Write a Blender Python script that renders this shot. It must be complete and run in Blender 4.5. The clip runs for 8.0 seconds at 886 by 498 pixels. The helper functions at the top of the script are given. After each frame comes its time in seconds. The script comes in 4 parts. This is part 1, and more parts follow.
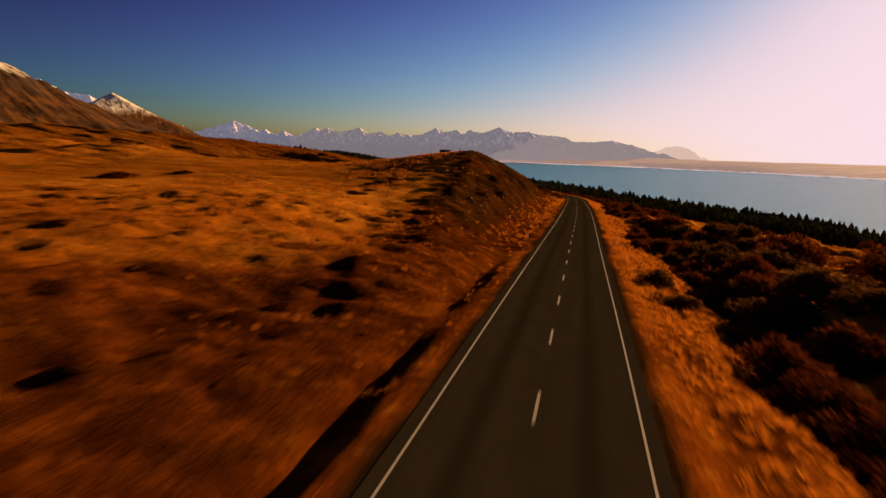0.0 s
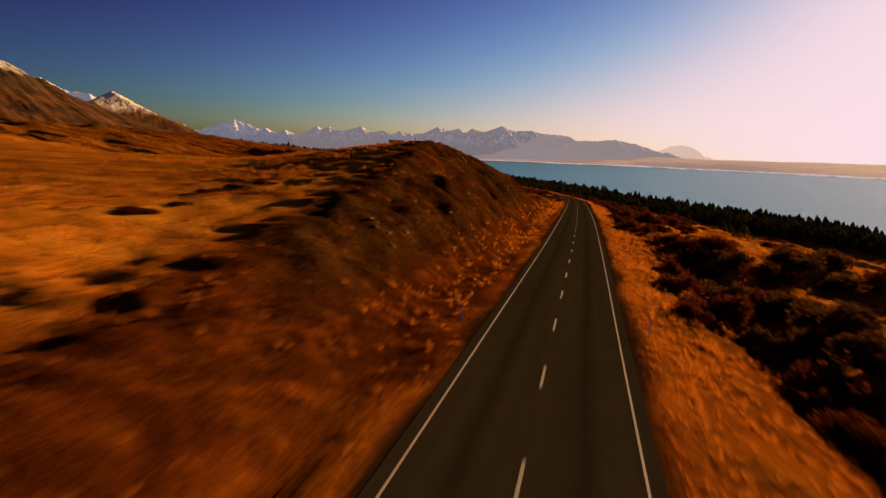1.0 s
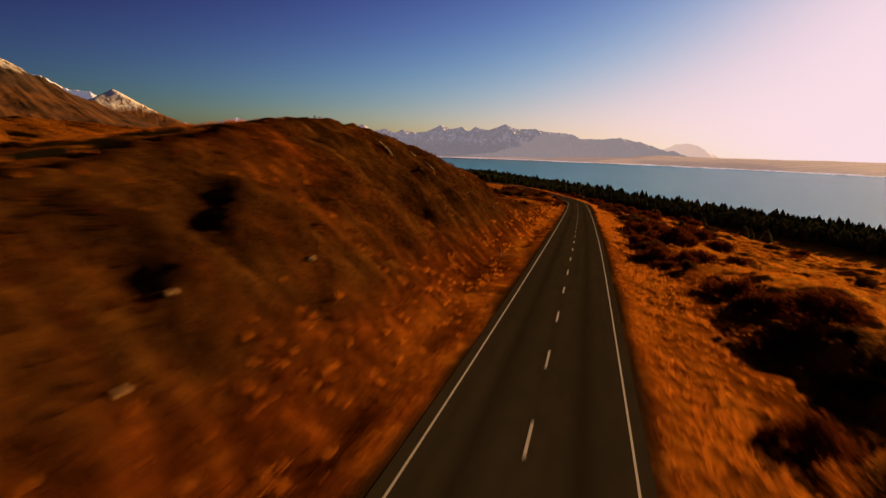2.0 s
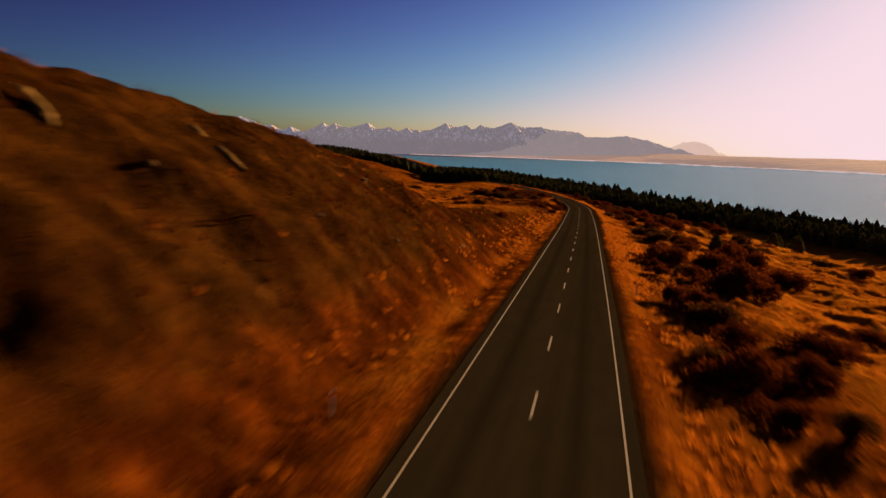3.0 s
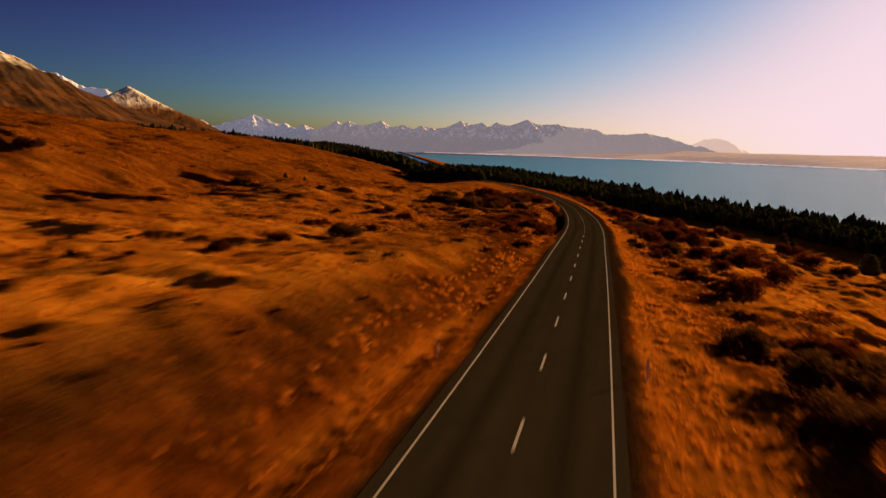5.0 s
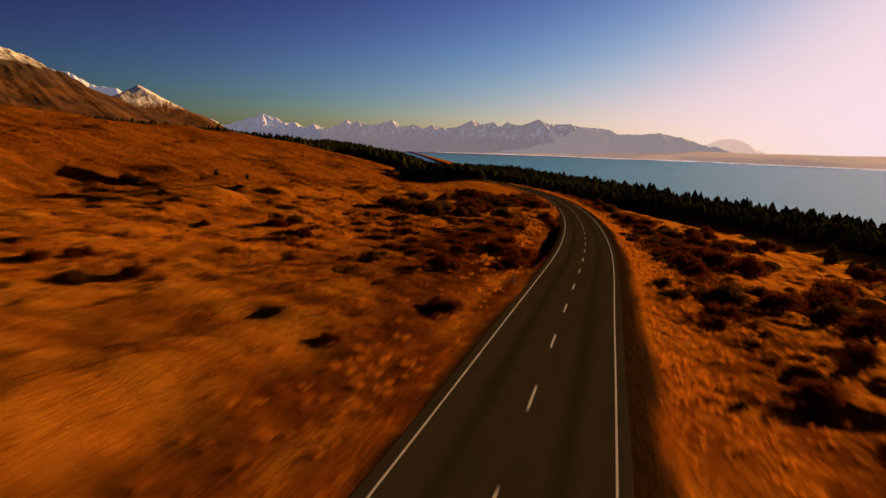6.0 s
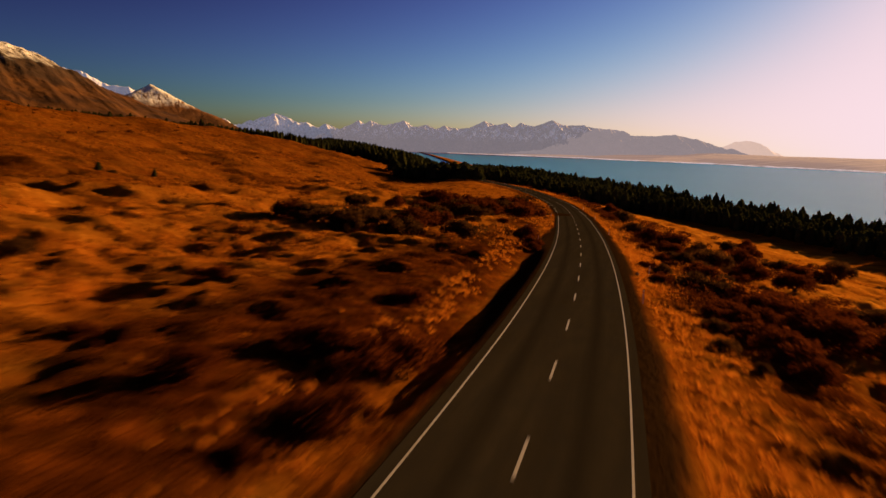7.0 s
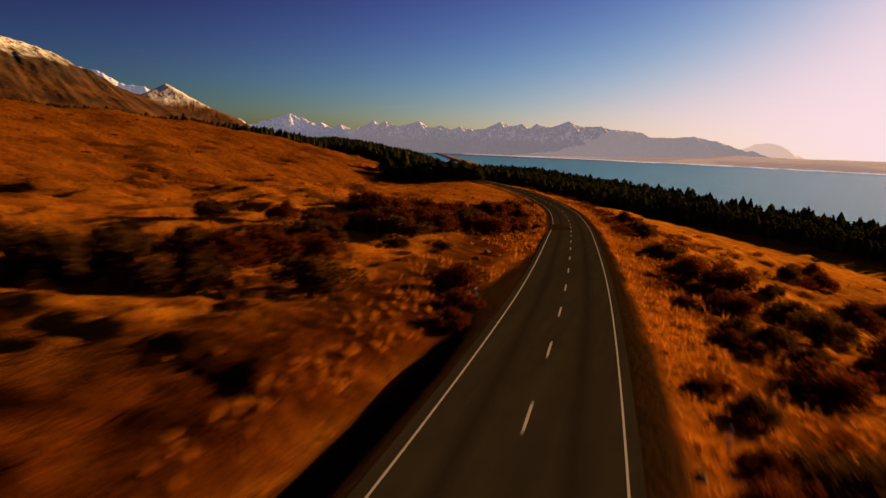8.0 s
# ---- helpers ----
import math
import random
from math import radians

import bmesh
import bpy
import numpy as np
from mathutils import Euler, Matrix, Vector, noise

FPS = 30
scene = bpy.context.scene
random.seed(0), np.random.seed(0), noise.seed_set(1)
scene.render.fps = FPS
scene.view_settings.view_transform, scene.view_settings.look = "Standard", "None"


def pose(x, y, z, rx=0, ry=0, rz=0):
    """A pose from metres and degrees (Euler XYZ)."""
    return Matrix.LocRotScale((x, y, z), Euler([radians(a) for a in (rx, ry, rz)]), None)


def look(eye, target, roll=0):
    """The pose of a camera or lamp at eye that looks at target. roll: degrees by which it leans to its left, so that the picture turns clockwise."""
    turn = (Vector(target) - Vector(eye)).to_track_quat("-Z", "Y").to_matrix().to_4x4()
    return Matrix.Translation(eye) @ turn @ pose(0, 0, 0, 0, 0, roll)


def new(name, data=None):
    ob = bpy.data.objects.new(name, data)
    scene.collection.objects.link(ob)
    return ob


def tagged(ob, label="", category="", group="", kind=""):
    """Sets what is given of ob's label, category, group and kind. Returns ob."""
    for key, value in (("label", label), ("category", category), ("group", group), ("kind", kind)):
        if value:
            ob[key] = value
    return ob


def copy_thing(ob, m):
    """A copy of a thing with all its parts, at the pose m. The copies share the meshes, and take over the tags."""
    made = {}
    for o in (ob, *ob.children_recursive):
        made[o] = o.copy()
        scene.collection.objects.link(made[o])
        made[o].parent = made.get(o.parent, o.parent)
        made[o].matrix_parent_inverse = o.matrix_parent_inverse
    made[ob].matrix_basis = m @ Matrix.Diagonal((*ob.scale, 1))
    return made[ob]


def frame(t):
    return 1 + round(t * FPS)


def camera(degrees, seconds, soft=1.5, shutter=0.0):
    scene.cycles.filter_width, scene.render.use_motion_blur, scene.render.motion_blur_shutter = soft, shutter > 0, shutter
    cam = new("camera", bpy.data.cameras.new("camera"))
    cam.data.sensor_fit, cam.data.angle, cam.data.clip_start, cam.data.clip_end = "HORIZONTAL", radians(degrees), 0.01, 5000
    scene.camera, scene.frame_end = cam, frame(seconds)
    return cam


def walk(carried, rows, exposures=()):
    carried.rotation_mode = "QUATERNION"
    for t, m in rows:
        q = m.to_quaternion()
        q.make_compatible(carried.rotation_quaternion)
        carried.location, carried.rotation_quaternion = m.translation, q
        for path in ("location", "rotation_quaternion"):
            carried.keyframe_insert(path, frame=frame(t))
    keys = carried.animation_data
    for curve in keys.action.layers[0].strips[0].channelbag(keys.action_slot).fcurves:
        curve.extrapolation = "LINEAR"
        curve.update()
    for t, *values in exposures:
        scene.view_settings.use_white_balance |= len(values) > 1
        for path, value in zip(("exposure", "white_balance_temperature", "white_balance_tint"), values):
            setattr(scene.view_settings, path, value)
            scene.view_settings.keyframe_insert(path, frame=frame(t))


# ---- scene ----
# ---------------------------------------------------------------- camera
cam = camera(65.22, 8.0, soft=1.5, shutter=0.5)
PATH = (
    (0.0, 1.040, -1.25, 6.258, 82.021, -1.862, 11.320),
    (0.5, 1.165, 17.43, 5.825, 81.985, -1.895, 11.445),
    (1.0, 1.302, 36.15, 5.396, 81.942, -1.916, 11.580),
    (1.5, 1.474, 54.98, 4.985, 81.880, -1.906, 11.736),
    (2.0, 1.654, 73.89, 4.560, 81.812, -1.879, 11.920),
    (2.5, 1.828, 92.88, 4.092, 81.747, -1.840, 12.144),
    (3.0, 1.984, 111.92, 3.585, 81.685, -1.787, 12.405),
    (3.5, 2.107, 131.00, 3.045, 81.631, -1.709, 12.711),
    (4.0, 2.194, 150.13, 2.428, 81.584, -1.641, 13.054),
    (4.5, 2.246, 169.34, 1.683, 81.546, -1.618, 13.423),
    (5.0, 2.235, 188.62, 0.845, 81.518, -1.627, 13.834),
    (5.5, 2.142, 207.94, -0.082, 81.500, -1.668, 14.303),
    (6.0, 1.949, 227.32, -1.061, 81.497, -1.746, 14.815),
    (6.5, 1.630, 246.75, -2.070, 81.515, -1.879, 15.353),
    (7.0, 1.190, 266.19, -3.064, 81.541, -2.031, 15.936),
    (7.5, 0.592, 285.59, -3.971, 81.566, -2.167, 16.593),
    (8.0, -0.069, 304.97, -4.851, 81.592, -2.301, 17.278),
)
walk(cam, [(t, pose(*p)) for t, *p in PATH], exposures=[(0.0, 0.95, 6500, 26), (8.0, 0.95, 6500, 26)])

# ---------------------------------------------------------------- light
SUN_AZ, SUN_EL = 34.0, 9.5          # degrees clockwise from +y, above the horizon
world = bpy.data.worlds.new("sky")
scene.world = world
world.use_nodes = True
wn = world.node_tree
sky = wn.nodes.new("ShaderNodeTexSky")
sky.sky_type, sky.sun_disc = "NISHITA", False
sky.sun_elevation, sky.sun_rotation = radians(SUN_EL), radians(SUN_AZ)
sky.air_density, sky.dust_density, sky.ozone_density = 0.75, 0.65, 2.2
wn.nodes["Background"].inputs["Strength"].default_value = 0.094
contrast = wn.nodes.new("ShaderNodeGamma")            # contrast curve on the sky: deepens it away from the sun
contrast.inputs["Gamma"].default_value = 4.0
wn.links.new(sky.outputs["Color"], contrast.inputs["Color"])
hue = wn.nodes.new("ShaderNodeMix")                # colour grade: tints the sky towards violet
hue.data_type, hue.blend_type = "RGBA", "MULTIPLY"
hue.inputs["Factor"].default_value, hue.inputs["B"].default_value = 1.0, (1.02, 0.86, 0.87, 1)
thick = wn.nodes.new("ShaderNodeVectorMath")        # soft shoulder: holds back the brightest sky near the sun
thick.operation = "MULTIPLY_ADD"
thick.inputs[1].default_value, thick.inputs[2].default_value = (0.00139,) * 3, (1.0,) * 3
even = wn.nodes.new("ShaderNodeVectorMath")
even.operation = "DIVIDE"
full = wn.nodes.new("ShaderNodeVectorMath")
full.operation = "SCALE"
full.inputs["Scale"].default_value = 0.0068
wn.links.new(contrast.outputs["Color"], thick.inputs[0])
wn.links.new(contrast.outputs["Color"], full.inputs[0])
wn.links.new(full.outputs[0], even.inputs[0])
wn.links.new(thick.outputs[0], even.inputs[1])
pale = wn.nodes.new("ShaderNodeHueSaturation")       # takes back colour that the contrast curve makes too strong
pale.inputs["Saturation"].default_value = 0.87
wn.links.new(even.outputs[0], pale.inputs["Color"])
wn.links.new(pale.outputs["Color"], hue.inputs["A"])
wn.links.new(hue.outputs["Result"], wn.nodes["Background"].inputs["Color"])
lamp = bpy.data.lights.new("sun", "SUN")
lamp.energy, lamp.angle, lamp.color = 5.0, radians(0.53), (1.0, 0.58, 0.17)
sun = new("sun", lamp)
a, e = radians(SUN_AZ), radians(SUN_EL)
to_sun = Vector((math.sin(a) * math.cos(e), math.cos(a) * math.cos(e), math.sin(e)))
sun.matrix_world = look((200, 300, 150), Vector((200, 300, 150)) - to_sun)

# ---------------------------------------------------------------- materials


class Mat:
    """A node material with short helpers."""

    def __init__(self, name, roughness=0.9, specular=0.3):
        self.m = bpy.data.materials.new(name)
        self.m.use_nodes = True
        self.n, self.l = self.m.node_tree.nodes, self.m.node_tree.links
        self.b = self.n["Principled BSDF"]
        self.b.inputs["Roughness"].default_value = roughness
        self.b.inputs["Specular IOR Level"].default_value = specular
        self.co = self.n.new("ShaderNodeTexCoord").outputs["Object"]

    def put(self, value, socket):
        if isinstance(value, (int, float)):
            socket.default_value = value
        elif isinstance(value, tuple):
            socket.default_value = (*value, 1.0)[:4]
        else:
            self.l.new(value, socket)

    def noise(self, scale, detail=4.0, rough=0.55, at=None, stretch=None):
        at = at or self.co
        if stretch:
            mp = self.n.new("ShaderNodeMapping")
            mp.inputs["Scale"].default_value = stretch
            self.l.new(at, mp.inputs["Vector"])
            at = mp.outputs["Vector"]
        x = self.n.new("ShaderNodeTexNoise")
        x.inputs["Scale"].default_value, x.inputs["Detail"].default_value = scale, detail
        x.inputs["Roughness"].default_value = rough
        self.l.new(at, x.inputs["Vector"])
        return x.outputs["Fac"]

    def ramp(self, fac, *stops):
        r = self.n.new("ShaderNodeValToRGB")
        while len(r.color_ramp.elements) < len(stops):
            r.color_ramp.elements.new(0.5)
        for el, (p, c) in zip(r.color_ramp.elements, stops):
            el.position, el.color = p, (*c, 1) if isinstance(c, tuple) else (c, c, c, 1)
        self.l.new(fac, r.inputs["Fac"])
        return r.outputs["Color"]

    def mix(self, fac, a, b, kind="MIX"):
        x = self.n.new("ShaderNodeMix")
        x.data_type, x.blend_type = "RGBA", kind
        self.put(fac, x.inputs["Factor"]), self.put(a, x.inputs["A"]), self.put(b, x.inputs["B"])
        return x.outputs["Result"]

    def math(self, op, a, b=0.0):
        x = self.n.new("ShaderNodeMath")
        x.operation = op
        self.put(a, x.inputs[0]), self.put(b, x.inputs[1])
        return x.outputs[0]

    def attr(self, name):
        x = self.n.new("ShaderNodeAttribute")
        x.attribute_name = name
        return x.outputs["Fac"]

    def height(self):
        x = self.n.new("ShaderNodeSeparateXYZ")
        self.l.new(self.co, x.inputs[0])
        return x.outputs["Z"]

    def facing_up(self):
        g, x = self.n.new("ShaderNodeNewGeometry"), self.n.new("ShaderNodeSeparateXYZ")
        self.l.new(g.outputs["Normal"], x.inputs[0])
        return x.outputs["Z"]

    def island(self):
        return self.n.new("ShaderNodeNewGeometry").outputs["Random Per Island"]

    def each(self):
        return self.n.new("ShaderNodeObjectInfo").outputs["Random"]

    def colour(self, c):
        self.put(c, self.b.inputs["Base Color"])
        return self

    def bump(self, h, strength=0.4, distance=0.1):
        x = self.n.new("ShaderNodeBump")
        x.inputs["Strength"].default_value, x.inputs["Distance"].default_value = strength, distance
        self.l.new(h, x.inputs["Height"])
        self.l.new(x.outputs["Normal"], self.b.inputs["Normal"])
        return self


def ground_material():
    m = Mat("dry_tussock_ground", 1.0, 0.0)
    big, mid, fine = m.noise(0.035, 3), m.noise(0.28, 5, 0.6), m.noise(3.5, 4, 0.65)
    grass = m.ramp(mid, (0.3, (0.15, 0.033, 0.002)), (0.5, (0.31, 0.077, 0.003)), (0.72, (0.49, 0.145, 0.006)))
    grass = m.mix(m.ramp(big, (0.45, 0.0), (0.65, 0.45)), grass, (0.46, 0.15, 0.010))
    grass = m.mix(m.ramp(fine, (0.35, 0.75), (0.6, 0.0)), grass, (0.10, 0.021, 0.0015))
    patch = m.noise(0.11, 6, 0.72)
    grass = m.mix(m.ramp(patch, (0.47, 0.0), (0.57, 0.65)), grass, (0.07, 0.017, 0.002))
    grass = m.mix(m.ramp(m.noise(0.9, 5, 0.7), (0.56, 0.0), (0.68, 0.8)), grass, (0.62, 0.22, 0.014))
    earth = m.ramp(m.noise(0.5, 6, 0.7), (0.35, (0.016, 0.0072, 0.0015)), (0.52, (0.044, 0.0185, 0.003)), (0.66, (0.095, 0.038, 0.0055)), (0.8, (0.20, 0.09, 0.018)))
    pale = m.ramp(m.noise(0.16, 5, 0.6, stretch=(0.6, 1.6, 1)), (0.30, (0.29, 0.085, 0.004)), (0.48, (0.60, 0.21, 0.012)), (0.7, (0.78, 0.33, 0.026)))
    grass = m.mix(m.math("MULTIPLY", m.attr("straw"), 0.95), grass, pale)
    # dark tones for red-brown grass, with shade painted in as well
    rust_shade = m.ramp(m.noise(0.65, 5, 0.62), (0.36, (0.013, 0.0034, 0.0005)), (0.50, (0.036, 0.0085, 0.0008)), (0.62, (0.11, 0.027, 0.002)), (0.72, (0.22, 0.060, 0.005)))
    c = m.mix(m.math("MULTIPLY", m.attr("rust_shade"), 0.85), grass, rust_shade)
    scar = m.noise(0.55, 4, 0.6, stretch=(0.22, 1.0, 0.3))
    earth = m.mix(m.ramp(scar, (0.60, 0.0), (0.72, 0.35)), earth, (0.22, 0.10, 0.024))
    earth = m.mix(m.ramp(scar, (0.34, 0.85), (0.42, 0.0)), earth, (0.014, 0.005, 0.002))
    c = m.mix(m.attr("earth"), c, earth)
    # shoulder gravel, darkened so that its colour carries verge shade too
    gravel = m.ramp(m.noise(9.0, 3, 0.7), (0.3, (0.015, 0.008, 0.003)), (0.7, (0.042, 0.021, 0.007)))
    c = m.mix(m.attr("gravel"), c, gravel)
    # far land made paler in its colour to imitate haze
    plain = m.ramp(m.noise(0.006, 5, 0.6, stretch=(1, 4, 1)), (0.35, (0.45, 0.33, 0.25)), (0.6, (0.66, 0.51, 0.40)))
    c = m.mix(m.attr("plain"), c, plain)
    m.colour(c)
    h = m.math("ADD", m.math("MULTIPLY", mid, 1.2), fine)
    return m.bump(h, 0.8, 0.35).m


def asphalt_material():
    m = Mat("worn_asphalt", 0.95, 0.0)
    streak = m.noise(0.9, 3, stretch=(1.6, 0.02, 1))
    c = m.ramp(streak, (0.3, (0.024, 0.0195, 0.012)), (0.7, (0.040, 0.0325, 0.020)))
    c = m.mix(m.ramp(m.noise(0.15, 4), (0.4, 0.0), (0.7, 0.5)), c, (0.032, 0.029, 0.024))
    c = m.mix(m.ramp(m.noise(1.4, 5, 0.7, stretch=(1, 0.35, 1)), (0.42, 0.0), (0.66, 0.6)), c, (0.020, 0.018, 0.015))
    worn = m.math("SUBTRACT", 1.0, m.math("MULTIPLY", m.math("ABSOLUTE", m.math("SUBTRACT", m.math("ABSOLUTE", m.attr("across")), 1.38)), 2.2))
    c = m.mix(m.math("MULTIPLY", m.ramp(worn, (0.0, 0.0), (0.9, 1.0)), 0.75), c, (0.013, 0.0105, 0.007))
    m.colour(m.mix(m.ramp(m.noise(60, 2), (0.4, 0.0), (0.7, 0.5)), c, (0.06, 0.051, 0.038)))
    return m.bump(m.noise(45, 3), 0.3, 0.01).m


def paint_material():
    m = Mat("worn_white_paint", 0.6)
    m.colour(m.mix(m.ramp(m.noise(7, 5, 0.7), (0.5, 0.0), (0.75, 0.7)), (0.40, 0.38, 0.36), (0.08, 0.068, 0.055)))
    return m.m


def water_material():
    m = Mat("glacial_lake_water", 0.25, 0.5)
    m.colour(m.mix(m.noise(0.004, 3), (0.03, 0.43, 0.85), (0.05, 0.48, 0.90)))
    return m.bump(m.noise(0.12, 5, 0.6, stretch=(0.6, 1.6, 1)), 1.0, 2.5).m


def foliage_material(name, dark, light, thin=0.0):
    m = Mat(name, 0.9, 0.0)
    c = m.ramp(m.island(), (0.0, dark), (1.0, light))
    c = m.mix(m.math("MULTIPLY", m.each(), 0.5), c, dark)
    m.colour(c)
    if thin:                                       # light comes through dry blades
        t, x = m.n.new("ShaderNodeBsdfTranslucent"), m.n.new("ShaderNodeMixShader")
        m.l.new(c, t.inputs["Color"])
        x.inputs[0].default_value = thin
        m.l.new(m.b.outputs[0], x.inputs[1]), m.l.new(t.outputs[0], x.inputs[2])
        m.l.new(x.outputs[0], m.n["Material Output"].inputs["Surface"])
    return m.m


def mountain_material(name, rock, rock2, snow, low, high, soft=60.0, haze_glow=None, streak=None, grass=None, cap=True, bare=(0.40, 0.52)):
    m = Mat(name, 0.9, 0.1)
    c = m.ramp(m.noise(0.018, 7, 0.65, stretch=streak), (0.35, rock), (0.65, rock2))
    h = m.math("ADD", m.height(), m.math("MULTIPLY", m.math("SUBTRACT", m.noise(0.02, 6, 0.6), 0.5), soft * 2.5))
    lying = m.math("MULTIPLY", m.ramp(m.math("DIVIDE", m.math("SUBTRACT", h, low), high - low), (0.0, 0.0), (1.0, 1.0)),
                   m.ramp(m.facing_up(), (0.05, 0.75), (0.4, 1.0)))
    gaps = m.ramp(m.noise(0.035, 7, 0.68, stretch=(1.0, 1.0, 0.45)), (bare[0], 0.0), (bare[1], 1.0))
    whole = m.ramp(m.math("DIVIDE", m.math("SUBTRACT", h, low), (high - low) * 2.2), (0.75, 0.0), (1.0, 1.0))
    lying = m.math("MULTIPLY", lying, m.math("MAXIMUM", gaps, whole) if cap else gaps)
    if grass:                                      # dry grass on the lower slopes, bare rock under the snow
        meadow = m.ramp(m.noise(0.006, 5, 0.55, stretch=(1.0, 1.0, 1.8)), (0.36, grass[0]), (0.56, grass[1]), (0.72, grass[2]))
        c = m.mix(m.ramp(m.math("DIVIDE", h, low), (0.55, 1.0), (0.95, 0.0)), c, meadow)
    m.colour(m.mix(lying, c, snow))
    # even emission imitates the haze in front of distant slopes
    if haze_glow:
        m.b.inputs["Emission Color"].default_value = (*haze_glow, 1)
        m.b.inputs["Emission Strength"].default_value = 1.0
    return m.bump(m.noise(0.03, 8, 0.6), 0.7, 12.0).m


GROUND, ASPHALT, PAINT, WATER = ground_material(), asphalt_material(), paint_material(), water_material()

# ---------------------------------------------------------------- numbers of the plan
# the line that the slopes follow, and the road, which leaves it in the bend
SPINE_Y = np.array([-60, -20, 20, 60, 100, 140, 180, 220, 260, 300, 340, 380, 420, 460, 500, 540, 580, 620, 660, 700, 740, 775, 1200, 1600, 6000.0])
SPINE_X = np.array([0, 0, 0.24, 0.37, 0.54, 0.53, 0.27, -0.1, -0.74, -1.68, -4.34, -8.44, -13.49, -20.27, -27.46, -33.45, -38.56, -44.27, -51.48, -60.5, -71.34, -81.67, -205, -337, -1920], float)
SPINE_Z = np.array([0.7, 0.33, -0.49, -1.83, -3.21, -4.54, -6.13, -7.86, -9.59, -11.35, -13.06, -14.64, -16.36, -18.39, -20.88, -23.28, -25.5, -27.58, -29.55, -31.44, -33.24, -34.73, -47, -47, -47], float)
ROAD_Y = np.array([-60, -20, 20, 60, 100, 140, 180, 220, 260, 300, 340, 380, 420, 450, 480, 510, 540, 570, 600, 640, 700, 800, 6000.0])
ROAD_X = np.array([0, 0, 0.24, 0.37, 0.54, 0.53, 0.27, -0.1, -0.74, -1.68, -4.34, -8.52, -13.51, -18.72, -26.44, -36.55, -48.27, -60.98, -74.1, -91.79, -118.07, -160.53, -1920], float)
ROAD_Z = np.array([0.7, 0.33, -0.49, -1.83, -3.21, -4.54, -6.13, -7.86, -9.59, -11.35, -13.06, -14.58, -16.33, -17.15, -17.62, -17.74, -18.01, -18.43, -18.9, -19.57, -20.93, -22.87, -47], float)
HALF = 2.67            # centre to edge line
LAKE_Z = -48.0
AXIS = Vector((-math.sin(radians(12)), math.cos(radians(12)), 0))     # towards the far range
ACROSS = Vector((AXIS.y, -AXIS.x, 0))


def smooth_knots(xs, ys, at):
    """Catmull-Rom through knots, for arrays."""
    at = np.clip(np.asarray(at, float), xs[0], xs[-1])
    i = np.clip(np.searchsorted(xs, at) - 1, 0, len(xs) - 2)
    d = np.gradient(ys, xs)
    h = xs[i + 1] - xs[i]
    t = (at - xs[i]) / h
    return ((2 * t**3 - 3 * t**2 + 1) * ys[i] + (t**3 - 2 * t**2 + t) * h * d[i]
            + (3 * t**2 - 2 * t**3) * ys[i + 1] + (t**3 - t**2) * h * d[i + 1])


def road_x(y):
    return smooth_knots(ROAD_Y, ROAD_X, y)


def road_z(y):
    return smooth_knots(ROAD_Y, ROAD_Z, y)


def spine_x(y):
    return smooth_knots(SPINE_Y, SPINE_X, y)


def spine_z(y):
    return smooth_knots(SPINE_Y, SPINE_Z, y)


LATTICE = np.random.RandomState(7).rand(256, 256)


def lattice(x, y):
    """Smooth noise from 0 to 1."""
    xi, yi = np.floor(x).astype(int), np.floor(y).astype(int)
    u, v = x - xi, y - yi
    u, v = u * u * (3 - 2 * u), v * v * (3 - 2 * v)
    g = lambda i, j: LATTICE[(xi + i) % 256, (yi + j) % 256]
    return (g(0, 0) * (1 - u) + g(1, 0) * u) * (1 - v) + (g(0, 1) * (1 - u) + g(1, 1) * u) * v


def fractal(x, y, octaves=4, gain=0.5):
    total, amp, norm = 0.0, 1.0, 0.0
    for k in range(octaves):
        total = total + amp * lattice(x * 2**k + 17.3 * k, y * 2**k + 5.1 * k)
        norm, amp = norm + amp, amp * gain
    return total / norm


def step(x, a, b):
    t = np.clip((x - a) / (b - a), 0, 1)
    return t * t * (3 - 2 * t)


def knots(x, *pairs):
    return np.interp(x, [p[0] for p in pairs], [p[1] for p in pairs])


def bank_height(y):
    """How high the bank's edge stands over the road."""
    return smooth_knots(np.array([-60, 0, 30, 50, 63, 77, 94, 110, 125, 136, 147, 156, 163, 169, 175, 182, 192, 215, 240, 270, 310, 345, 400, 6000.0]),
                        np.array([1.2, 1.3, 1.3, 1.6, 2.7, 4.4, 6.7, 9.0, 10.4, 10.5, 9.4, 8.2, 7.1, 5.7, 4.4, 3.5, 2.9, 2.5, 1.6, 0.8, 0.3, 0.5, 0.1, 0.1]), y)


